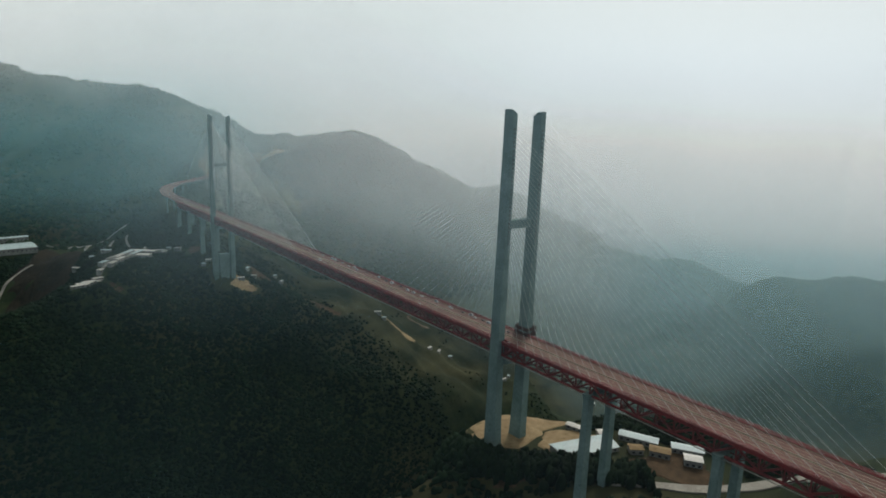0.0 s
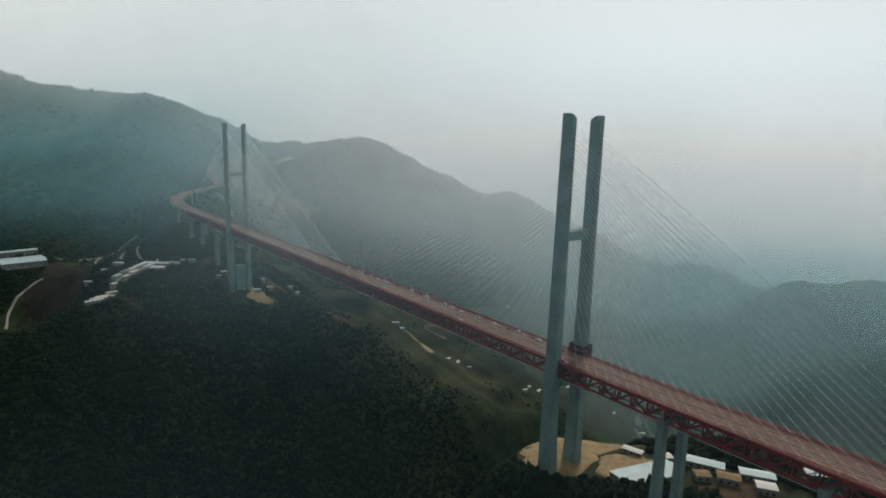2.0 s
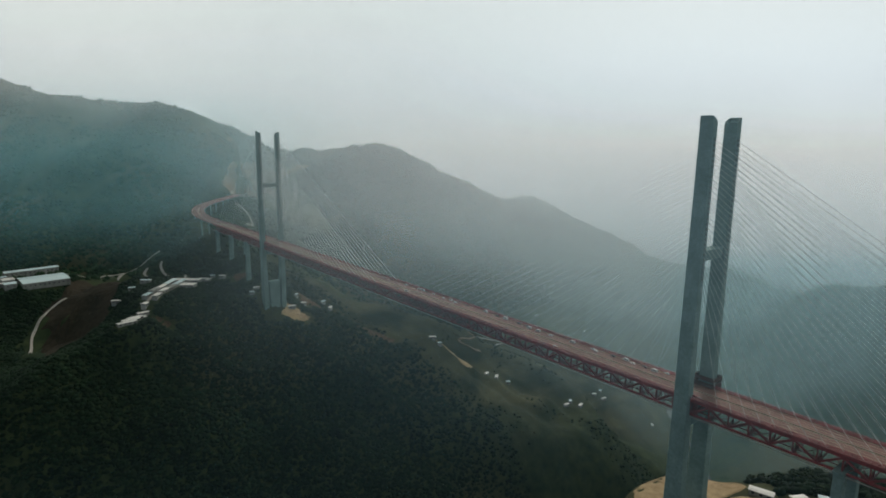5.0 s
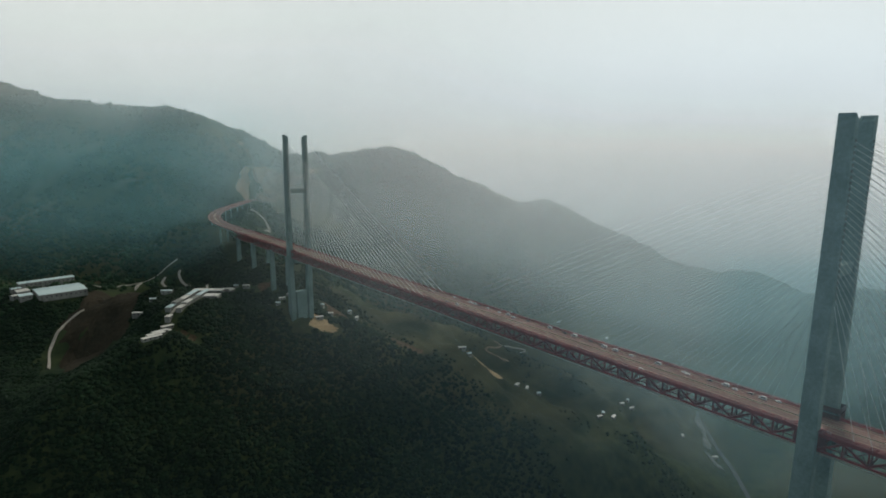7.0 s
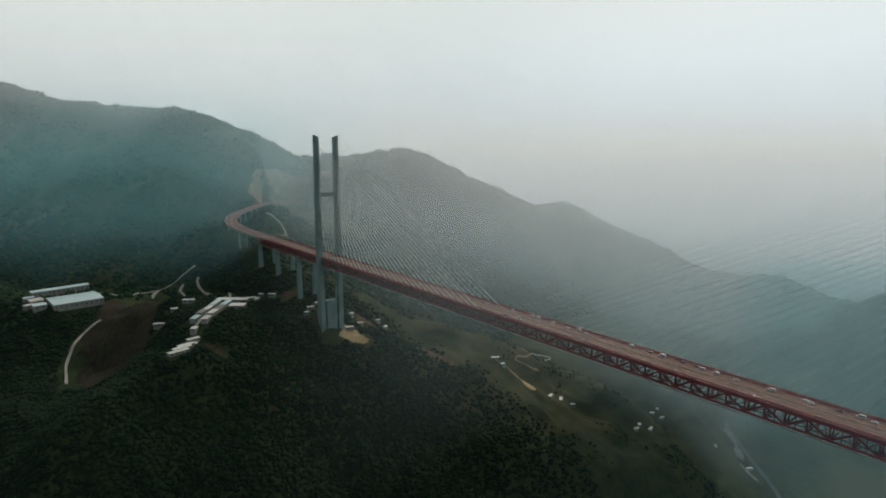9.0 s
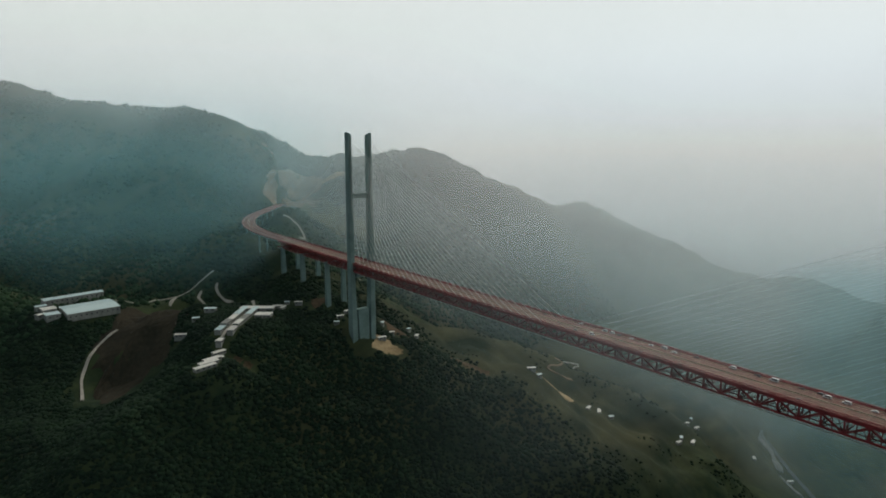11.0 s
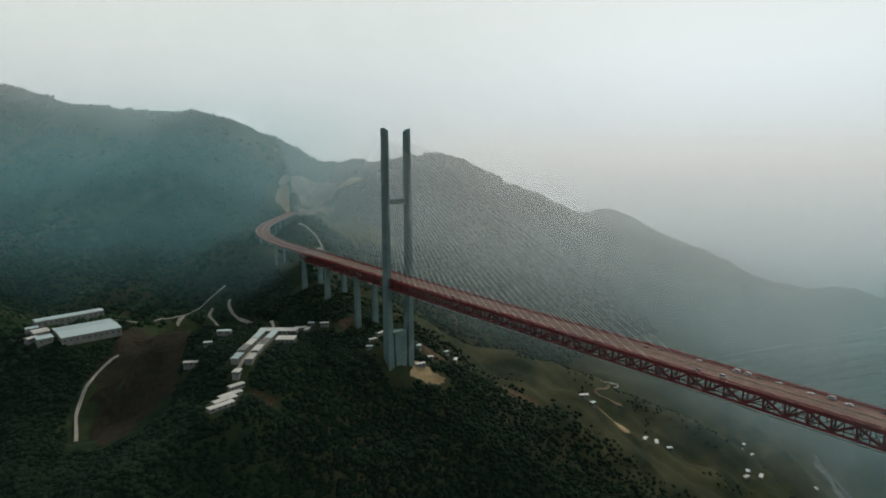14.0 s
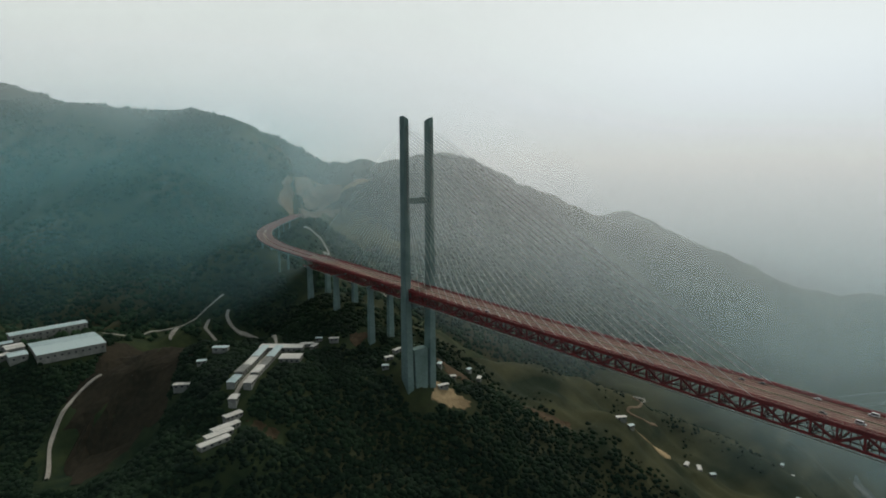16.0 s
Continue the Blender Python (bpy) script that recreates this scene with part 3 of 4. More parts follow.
def girder():
    g = thing("bridge_girder", (0, 0, 0), 0, "red painted steel truss girder carrying the bridge deck", "bridge girder")
    for side in (-1, 1):
        x = side * HALF
        for z, h, name in ((-1.1, 1.5, "top_chord"), (-DEEP, 1.0, "bottom_chord")):
            bm = bmesh.new()
            add_box(bm, x - 0.55, x + 0.55, Y0, Y1, z - h / 2, z + h / 2)
            part(name, bm, M_STEEL, g)
    z0, z1 = -DEEP + 0.45, -1.8
    bm = bmesh.new()
    add_beam(bm, (0, 0, z0), (0, 0, z1), 0.9, 0.8)
    post = mesh_of("vertical_post", bm, M_STEEL_DARK)
    bm = bmesh.new()
    add_beam(bm, (0, 0, z0), (0, PANEL, z1), 0.8, 1.0)
    up = mesh_of("diagonal", bm, M_STEEL_DARK)
    bm = bmesh.new()
    add_beam(bm, (0, 0, z1), (0, PANEL, z0), 0.8, 1.0)
    down = mesh_of("diagonal", bm, M_STEEL_DARK)
    rest = bmesh.new()
    n = int((Y1 - Y0) / PANEL)
    for i in range(n):
        y = Y0 + i * PANEL
        for side in (-1, 1):
            x = side * HALF
            if 0 <= y < SPAN:
                part("vertical_post", post, None, g).location = (x, y, 0)
                part("diagonal", up if i % 2 else down, None, g).location = (x, y, 0)
                add_beam(rest, (x, y + PANEL / 2, z0), (x, y + PANEL / 2, z1), 0.4, 0.4)
            else:
                add_beam(rest, (x, y, z0), (x, y, z1), 0.75, 0.6)
                a, b = ((x, y, z0), (x, y + PANEL, z1)) if i % 2 else ((x, y, z1), (x, y + PANEL, z0))
                add_beam(rest, a, b, 0.8, 1.0)
        add_beam(rest, (-HALF, y, -DEEP), (HALF, y, -DEEP), 0.6, 0.7)
        add_beam(rest, (-HALF, y, -1.3), (HALF, y, -1.3), 0.6, 0.9)
        add_beam(rest, (-HALF, y, -DEEP), (HALF, y + PANEL, -DEEP), 0.35, 0.35)
        add_beam(rest, (HALF, y, -DEEP), (-HALF, y + PANEL, -DEEP), 0.35, 0.35)
        for side in (-1, 1):        # cross frames
            add_beam(rest, (side * HALF, y, -DEEP), (0, y, -1.6), 0.5, 0.5)
            add_beam(rest, (side * HALF * 0.5, y, -DEEP), (side * HALF * 0.5, y, -1.6), 0.45, 0.45)
            add_beam(rest, (side * HALF * 0.5, y, -DEEP), (side * HALF * 0.5, y + PANEL, -DEEP), 0.4, 0.5)
            add_beam(rest, (side * HALF * 0.5, y, -1.2), (side * HALF * 0.5, y + PANEL, -1.2), 0.5, 1.2)
    tagged(part("truss_web", rest, M_STEEL_DARK, g), kind="stuff")
    return g


girder()


def deck():
    d = thing("bridge_deck", (0, 0, 0), 0, "red-brown roadway with pale lines and red railings", "bridge deck")
    bm = bmesh.new()
    add_box(bm, -11.0, 11.0, Y0, Y1, -0.32, 0.0)
    part("roadway", bm, M_DECK, d)
    for x, w in ((-9.6, 0.40), (9.6, 0.46), (-6.7, 0.24), (-3.6, 0.24), (3.6, 0.24), (6.7, 0.24), (-1.2, 0.32), (1.2, 0.32)):
        bm = bmesh.new()
        add_box(bm, x - w / 2, x + w / 2, Y0, Y1, 0.004, 0.03)
        part("road_line", bm, M_LINE, d)
    bm = bmesh.new()
    add_hull(bm, [(-0.22, Y0, 0), (0.22, Y0, 0), (0.22, Y1, 0), (-0.22, Y1, 0)], [(-0.1, Y0, 0.6), (0.1, Y0, 0.6), (0.1, Y1, 0.6), (-0.1, Y1, 0.6)])
    part("median_barrier", bm, M_LINE, d)
    for side in (-1, 1):
        for off in (10.6, 12.3):
            for z in (0.5, 0.9, 1.3):
                bm = bmesh.new()
                add_box(bm, side * off - 0.09, side * off + 0.09, Y0, Y1, z - 0.09, z + 0.09)
                part("rail", bm, M_STEEL, d)
        bm = bmesh.new()
        y = Y0
        while y <= Y1:
            for off in (10.6, 12.3):
                add_box(bm, side * off - 0.13, side * off + 0.13, y - 0.13, y + 0.13, -0.4, 1.35)
            y += 2.55
        tagged(part("railing_infill", bm, M_STEEL, d), kind="stuff")
        bm = bmesh.new()
        add_box(bm, min(side * 11.1, side * 12.6), max(side * 11.1, side * 12.6), Y0, Y1, -0.34, -0.1)
        part("edge_strip", bm, M_STEEL, d)
        bm = bmesh.new()
        add_box(bm, side * 12.45 - 0.05, side * 12.45 + 0.05, Y0, Y1, -0.3, 0.25)
        part("parapet_panel", bm, M_STEEL, d)
        bm = bmesh.new()
        add_box(bm, side * 11.9 - 0.25, side * 11.9 + 0.25, Y0, Y1, -DEEP - 1.7, -DEEP - 1.35)
        part("maintenance_rail", bm, M_ROAD, d, "pale grey maintenance rail")
    return d


deck()


def cables():
    bm = bmesh.new()
    bmesh.ops.create_cone(bm, cap_ends=True, segments=6, radius1=1, radius2=1, depth=1)
    pale = mesh_of("stay_cable", bm, M_CABLE)
    # near tower's span cables: fading by haze is put into this greyer colour
    grey = pale.copy()
    grey.materials[0] = M_CABLE_HAZED
    for y0, crown in ((0.0, TOP), (SPAN, TOP + 3)):
        inward, thin, back = (1, 0.032, 0.085) if y0 == 0 else (-1, 0.18, 0.05)
        for plane in (-1, 1):
            for way, first, gap in ((inward, 20.4, 10.2), (-inward, 18.5, 7.2)):
                for k in range(28):
                    a = Vector((0.9 + plane * 12.6, y0 + way * 2.9, crown - 84 + 72 * k / 27))
                    b = Vector((plane * 11.6, y0 + way * (first + gap * k), 0.0))
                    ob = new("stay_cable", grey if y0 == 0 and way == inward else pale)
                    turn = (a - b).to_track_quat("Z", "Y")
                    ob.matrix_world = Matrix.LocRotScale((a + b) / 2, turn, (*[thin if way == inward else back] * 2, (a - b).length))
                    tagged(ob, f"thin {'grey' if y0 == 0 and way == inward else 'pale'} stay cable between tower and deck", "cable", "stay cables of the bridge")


cables()


def pier(y, half, foot, label="grey concrete twin-column bridge pier on the slope"):
    p = thing("bridge_pier", (0, y, 0), 0, label, "bridge pier", "piers of the bridge")
    for side in (-1, 1):
        bm = bmesh.new()
        add_hull(bm, ring(side * half, 0, foot - 10, 6.6, 5.2, 0.4), ring(side * half, 0, -11.5, 5.2, 4.0, 0.4))
        part("column", bm, M_CONCRETE, p)
    bm = bmesh.new()
    add_hull(bm, ring(0, 0, -11.5, 2 * half + 5.6, 4.2, 0.3), ring(0, 0, -8.3, 2 * half + 7, 4.8, 0.3))
    part("cap_beam", bm, M_CONCRETE, p)


for y in (-75.0, -150.0, -218.0, 676.0, 749.0, 815.0):
    pier(y, 11.2, min(float(ground(-11.2, y)), float(ground(11.2, y)), -25))

def ribbon(bm, pts, off0, off1, z0, z1):
    """A bar that follows a line of points, between two offsets to its right and two heights."""
    rows = []
    for i, p in enumerate(pts):
        a, b = Vector(pts[max(i - 1, 0)]), Vector(pts[min(i + 1, len(pts) - 1)])
        way = (b - a)
        way.z = 0
        way.normalize()
        r = Vector((way.y, -way.x, 0))
        p = Vector(p)
        rows.append([bm.verts.new(p + r * o + Vector((0, 0, z))) for o, z in ((off0, z0), (off1, z0), (off1, z1), (off0, z1))])
    for a, b in zip(rows[:-1], rows[1:]):
        for k in range(4):
            bm.faces.new((a[k], a[(k + 1) % 4], b[(k + 1) % 4], b[k]))
    bm.faces.new(rows[0])
    bm.faces.new(list(reversed(rows[-1])))


LINE = [(x, y, 0.0) for x, y in BEND]


def approach():
    d = thing("approach_viaduct", (0, 0, 0), 0, "curving red-brown approach road on concrete columns", "viaduct")
    bm = bmesh.new()
    ribbon(bm, LINE, -11.4, 11.4, -0.4, 0.0)
    part("roadway", bm, M_DECK, d)
    bm = bmesh.new()
    ribbon(bm, LINE, -10.4, 10.4, -2.4, -0.42)
    part("box_girder", bm, M_CONCRETE, d)
    for o, w in ((-9.8, 0.3), (9.8, 0.3), (-1.3, 0.45), (1.3, 0.45)):
        bm = bmesh.new()
        ribbon(bm, LINE, o - w / 2, o + w / 2, 0.004, 0.03)
        part("road_line", bm, M_LINE, d)
    for o in (-11.2, 0.0, 11.2):
        bm = bmesh.new()
        ribbon(bm, LINE, o - 0.2, o + 0.2, 0.0, 1.0)
        part("parapet", bm, M_STEEL, d)
    for i in range(6, len(LINE) - 6, 9):
        a, b = Vector(LINE[i - 1]), Vector(LINE[i + 1])
        r = Vector(((b - a).y, -(b - a).x, 0)).normalized()
        for side in (-1, 1):
            c = Vector(LINE[i]) + r * side * 6
            foot = float(ground(c.x, c.y))
            if foot < -5:
                bm = bmesh.new()
                add_hull(bm, ring(c.x, c.y, foot - 6, 2.3, 2.3, 0.4), ring(c.x, c.y, -2.4, 2.3, 2.3, 0.4))
                part("column", bm, M_CONCRETE, d)


approach()


# ---------------------------------------------------------------- roads, bare earth, river
def smooth_line(pts, step=6.0):
    """Points every few metres along a rounded line through the given ones (x, y)."""
    out = []
    for i in range(len(pts) - 1):
        p0, p1, p2, p3 = (np.array(pts[min(max(j, 0), len(pts) - 1)], float) for j in (i - 1, i, i + 1, i + 2))
        n = max(2, int(np.hypot(*(p2 - p1)) / step))
        for k in range(n):
            t = k / n
            out.append(tuple(0.5 * (2 * p1 + (p2 - p0) * t + (2 * p0 - 5 * p1 + 4 * p2 - p3) * t * t + (3 * p1 - p0 - 3 * p2 + p3) * t ** 3)))
    return out + [tuple(pts[-1])]


CLEARED = []      # (x, y, radius) kept free of trees


def lane(name, pts, width, material, label, category="road", lift=0.9):
    line = smooth_line(pts)
    bm = bmesh.new()
    rows = []
    for i, (x, y) in enumerate(line):
        ax, ay = line[max(i - 1, 0)]
        bx, by = line[min(i + 1, len(line) - 1)]
        d = math.hypot(bx - ax, by - ay)
        rx, ry = (by - ay) / d, -(bx - ax) / d
        w = width * (1 + 0.12 * math.sin(i * 0.9))
        row = []
        for o in (-0.5, -0.17, 0.17, 0.5):
            px, py = x + rx * o * w, y + ry * o * w
            row.append(bm.verts.new((px, py, float(ground(px, py)) + lift)))
        edge = [bm.verts.new((row[k].co.x, row[k].co.y, row[k].co.z - 1.5)) for k in (0, 3)]
        rows.append([edge[0], *row, edge[1]])
        CLEARED.append((x, y, width * 0.8 + 5))
        CLEARED.append((x - 3, y - 10, 8))
    for a, b in zip(rows[:-1], rows[1:]):
        for k in range(5):
            bm.faces.new((a[k], a[k + 1], b[k + 1], b[k]))
    return tagged(part(name, bm, material), label, category, kind="structure")


def bare_patch(x, y, rx, ry, turn, material, label, seed, lift=0.45, clear=True):
    """Bare earth with a ragged rim, lying on the slope."""
    rng = random.Random(seed)
    n, rings_ = 30, 7
    wob = [rng.uniform(-0.16, 0.16) for _ in range(n)]
    bm = bmesh.new()
    c, s = math.cos(radians(turn)), math.sin(radians(turn))
    mid = bm.verts.new((x, y, float(ground(x, y)) + lift))
    prev = None
    for k in range(1, rings_ + 1):
        row = []
        for i in range(n):
            a = 6.28318 * i / n
            r = k / rings_ * (1 + 0.18 * math.sin(3 * a + seed) + wob[i])
            dx, dy = rx * r * math.cos(a), ry * r * math.sin(a)
            px, py = x + dx * c - dy * s, y + dx * s + dy * c
            row.append(bm.verts.new((px, py, float(ground(px, py)) + (lift if k < rings_ else -0.8))))
        for i in range(n):
            j = (i + 1) % n
            if prev:
                bm.faces.new((prev[i], row[i], row[j], prev[j]))
            else:
                bm.faces.new((mid, row[i], row[j]))
        prev = row
    if clear:
        for k in (-0.85, -0.6, -0.3, 0.0, 0.3, 0.6, 0.85):
            CLEARED.append((x + k * rx * c, y + k * rx * s, 0.75 * min(rx, ry) + 2))
    return tagged(part("bare_earth", bm, material), label, "bare earth", kind="structure")


bare_patch(20, 12, 46, 28, -25, M_SAND, "levelled sandy platform round the tower foot", 1)
bare_patch(36, -30, 26, 16, -30, M_SAND, "sandy building ground with tracks", 2, 0.6)
bare_patch(-12, -34, 22, 12, -30, M_EARTH, "brown dug slope below the platform", 3)
bare_patch(66, -92, 30, 22, -50, M_EARTH, "trodden brown yard between the sheds", 4)
bare_patch(-203, 795, 98, 58, 62, M_FIELD, "dark ploughed field on the slope", 5, 1.3)
bare_patch(-140, 921, 24, 5, 70, M_ROAD, "pale bank beside the lane", 6)
bare_patch(-150, 600, 14, 8, -40, M_EARTH, "bare brown bank beside the huts", 7)
bare_patch(24, 598, 20, 13, -35, M_SAND, "pale spoil heap below the tower foot", 8)
bare_patch(-22, 684, 13, 7, 20, M_EARTH, "bare earth round the pier feet", 9)
bare_patch(290, 552, 34, 9, -28, M_SAND, "sandy landslip scar on the slope", 10)
bare_patch(335, 790, 30, 10, -35, M_EARTH, "brown cutting along the slope", 11)
bare_patch(158, 598, 34, 15, -25, M_EARTH, "dry brown terrace on the slope", 12)
bare_patch(70, 640, 24, 12, -30, M_EARTH, "dry brown terrace beside the tower", 13)
bare_patch(262, 1448, 74, 46, 30, M_SCAR, "raw tan cutting beyond the road end", 17, 2.0)
bare_patch(378, 1645, 84, 50, -25, M_SCAR, "tan quarried bank below the saddle", 23, 3.5)
bare_patch(340, 1560, 60, 30, -25, M_SCAR, "tan cutting on the saddle", 22, 3.0)
bare_patch(385, 1400, 170, 62, 96, M_GRASS, "olive grass knoll behind the tower", 18, 3.5)
bare_patch(471, 1580, 40, 12, -20, M_SAND, "pale spoil on the far saddle", 19, 3.5)
bare_patch(330, 1290, 40, 10, -20, M_EARTH, "bare strip on the far hill", 15)
lane("road_1", ((10, -70), (34, -93), (58, -116), (107, -146), (160, -190)), 7.0, M_ROAD, "pale unpaved track past the building site")
lane("road_2", ((-228, 822), (-238, 817), (-250, 809), (-266, 786), (-275, 767), (-278, 742), (-281, 715)), 2.8, M_ROAD, "pale concrete lane winding down the slope", lift=2.0)
lane("road_3", ((-214, 912), (-178, 942), (-159, 948), (-141, 943), (-126, 936), (-116, 936), (-104, 940), (-92, 936), (-75, 940)), 3.2, M_ROAD, "pale concrete lane along the hillside")
lane("road_4", ((-79, 908), (-83, 903), (-83, 888), (-79, 862), (-70, 833)), 3.4, M_ROAD, "pale concrete lane down to the village")
lane("road_5", ((-102, 912), (-110, 900), (-108, 887), (-105, 876)), 3.6, M_ROAD, "narrow pale lane between the fields")
lane("road_6", ((560, 800), (590, 770), (596, 752), (528, 748), (480, 720)), 3.6, M_ROAD, "narrow pale hairpin lane on the slope")
lane("road_10", ((402, 652), (410, 641), (388, 634), (361, 631), (371, 613), (398, 609)), 3.2, M_SCAR, "narrow tan hairpin lane above the huts")
lane("road_7", ((130, 1150), (150, 1120), (146, 1085), (128, 1070)), 3.6, M_ROAD, "pale loop of lane beside the approach road")
lane("road_8", ((200, 1075), (222, 1040), (232, 1020)), 3.6, M_ROAD, "short pale lane on the hill")
bare_patch(915, 497, 46, 9, 38, M_GRAVEL, "pale gravel bank beside the river", 16, 1.6)
bare_patch(846, 446, 44, 8, 32, M_GRAVEL, "pale gravel bank beside the river", 20, 1.6)
bare_patch(770, 392, 30, 7, 60, M_GRAVEL, "pale gravel bank beside the river", 21, 1.6)
lane("river", [(x, y) for x, y, _ in RIVER], 8.0, M_RIVER, "dark green river at the bottom of the gorge", "river", 1.0)


# ---------------------------------------------------------------- buildings
def building(place, length, width, height, turn, roof, label, windows=0, pitch=0.16, group="", doors=0):
    """A shed or house: walls, a low gabled roof with eaves, windows and doors."""
    x, y = place
    corners = [(x + sx * length * 0.4, y + sy * width * 0.4) for sx in (-1, 1) for sy in (-1, 1)]
    zs = [float(ground(px, py)) for px, py in corners]
    z = 0.5 * max(zs) + 0.5 * sum(zs) / 4
    b = thing("building", (x, y, z), turn, label, "building", group)
    l, w = length / 2, width / 2
    bm = bmesh.new()
    add_hull(bm, [(-l, -w, -4), (l, -w, -4), (l, w, -4), (-l, w, -4)], [(-l, -w, height), (l, -w, height), (l, w, height), (-l, w, height)])
    part("wall", bm, M_WALL, b)
    rise, eave = pitch * w, 0.5
    for side in (-1, 1):
        bm = bmesh.new()
        lo = [(-l - eave, 0, height + rise), (l + eave, 0, height + rise), (l + eave, side * (w + eave), height - 0.1), (-l - eave, side * (w + eave), height - 0.1)]
        add_hull(bm, [(px, py, pz + 0.03) for px, py, pz in lo], [(px, py, pz + 0.28) for px, py, pz in lo])
        part("roof", bm, roof, b)
    for i in range(windows):
        wx = -l + (i + 0.5) * length / windows
        for side in (-1, 1):
            for z0 in ([1.0] if height < 6 else [1.0, height / 2 + 0.8]):
                bm = bmesh.new()
                add_box(bm, wx - 0.9, wx + 0.9, side * w - 0.06, side * w + 0.06, z0, z0 + 1.5)
                part("window", bm, M_DARK, b)
    for i in range(doors):
        dx = -l + (i + 0.25) * length / doors
        bm = bmesh.new()
        add_box(bm, dx - 0.6, dx + 0.6, -w - 0.07, -w + 0.07, 0, 2.1)
        part("door", bm, M_DARK, b)
    for k in range(-2, 3):
        o = k / 2 * max(0.0, l - w)
        CLEARED.append((x + o * math.cos(radians(turn)), y + o * math.sin(radians(turn)), w + 6))
    return b


# building site beside the near tower
building((33, -44), 44, 17, 3.6, -17, M_ROOF, "large pale blue workshop shed on the building site", 7)
building((74, -59), 26, 8, 4.0, -64, M_ROOF, "long pale blue site hut on sandy ground", 6, group="site huts")
building((89, -87), 20, 8, 4.0, -56, M_ROOF, "pale blue site hut on sandy ground", 5, group="site huts")
building((60, -40), 9, 6, 3.5, -30, M_ROOF_W, "small white site hut", 2, group="site huts")
building((51, -22), 13, 5, 3.2, -75, M_ROOF_W, "narrow white site hut near the platform", 3, group="site huts")
building((60, -66), 9, 7, 4.0, -40, M_SAND, "small tan flat house among trees", 2, group="site houses")
building((70, -78), 13, 8, 4.5, -60, M_SAND, "low tan house among trees", 3, group="site houses")
building((78, -97), 11, 8, 5.0, -55, M_ROOF_W, "cream house beside the track", 3, group="site houses")
building((118, -112), 16, 7, 4.0, -50, M_ROOF, "pale blue hut beside the track", 4, group="site huts")

# depot on the left slope
building((-262, 932), 70, 15, 9.5, 9, M_ROOF, "long pale two-storey depot hall with a blue-white roof", 12, 0.12)
building((-250, 875), 58, 50, 5.6, 6, M_ROOF, "low broad depot hall with a pale blue roof", 10, 0.05)
building((-300, 908), 12, 9, 6.5, 10, M_ROOF, "blue-roofed shed behind the depot annex", 2, 0.2)
building((-302, 878), 10, 8, 4.0, 25, M_ROOF_W, "small white shed at the depot corner", 2, 0.2)
building((-293, 892), 15, 17, 5.5, 10, M_ROOF_W, "small white annex beside the depot", 3, 0.1)
building((-291, 868), 15, 16, 5.0, 8, M_ROOF, "small blue annex beside the depot", 2, 0.1)

# village on the spur
ROW = "long low village building with a pale roof"
building((-93, 701), 40, 11, 4.0, -38, M_ROOF_W, "low school building with a pale flat roof", 8, 0.05)
for rx, ry, roofs in ((-129, 680, (M_ROOF, M_WALL, M_ROOF_W, M_ROOF)), (-119, 671, (M_ROOF_W, M_ROOF_W, M_WALL, M_ROOF))):
    for k, size, tall, roof in zip((-40, -22, -2, 24), (16, 17, 20, 30), (3.2, 4.4, 3.6, 4.2), roofs):
        building((rx + k * 0.62, ry + k * 0.78), size, 6.4, tall, 51.7, roof, ROW, int(size / 5), 0.12, "village rows")
lane("road_9", ((-158, 634), (-140, 655), (-125, 674), (-106, 698), (-98, 712), (-84, 740), (-72, 800), (-70, 833)), 3.0, M_ROAD, "pale paved lane between the village rows")
building((-98, 668), 18, 13, 4.0, -38, M_ROOF_W, "square cream village house", 4, 0.06)
building((-161, 628), 9, 6, 3.6, 53, M_ROOF_W, "small village house with a pale roof", 2, 0.12)
building((-70, 697), 12, 5, 3.4, -30, M_ROOF_W, "small white house at the village edge", 2, 0.12)
building((-46, 688), 9, 4, 3.2, -30, M_ROOF_W, "small white shed at the village edge", 2, 0.12)
for k in range(5):
    building((-190 + 6.0 * k, 580 + 9.2 * k), 21 - 1.9 * k, 5.4, 3.2, 12 - 2 * (k % 2), M_ROOF_W, "narrow white hut in a stepped row", 4, 0.1, "stepped row of huts")
building((-178, 716), 15, 5, 3.5, -30, M_ROOF_W, "white hut on the dark slope", 3, 0.1, "slope huts")
building((-157, 733), 8, 5, 3.5, -20, M_ROOF, "small grey hut on the dark slope", 2, 0.1, "slope huts")
building((-137, 742), 14, 6, 3.5, -35, M_ROOF, "grey hut beside the village", 2, 0.1, "slope huts")
HUTS = ((-24, 630), (-14, 640), (2, 650), (46, 640), (52, 628), (24, 606), (98, 656), (106, 648), (248, 564), (256, 556), (344, 534), (360, 526), (383, 520),
        (458, 448), (488, 441), (474, 453), (690, 557), (708, 545), (724, 566), (762, 456), (790, 400), (760, 796), (870, 728), (-66, 690), (-56, 700))
for k, (hx, hy) in enumerate(HUTS):
    far = 0.85 if hy > 600 else 0.95
    building((hx, hy), (7 + 2.5 * (k % 3)) * far, 4.5 * far, 3.4 * far, -30 + 23 * (k % 4), M_ROOF_W if k % 3 else M_ROOF, "small white-roofed hut on the wooded slope", 2, 0.2, "scattered huts", 1)


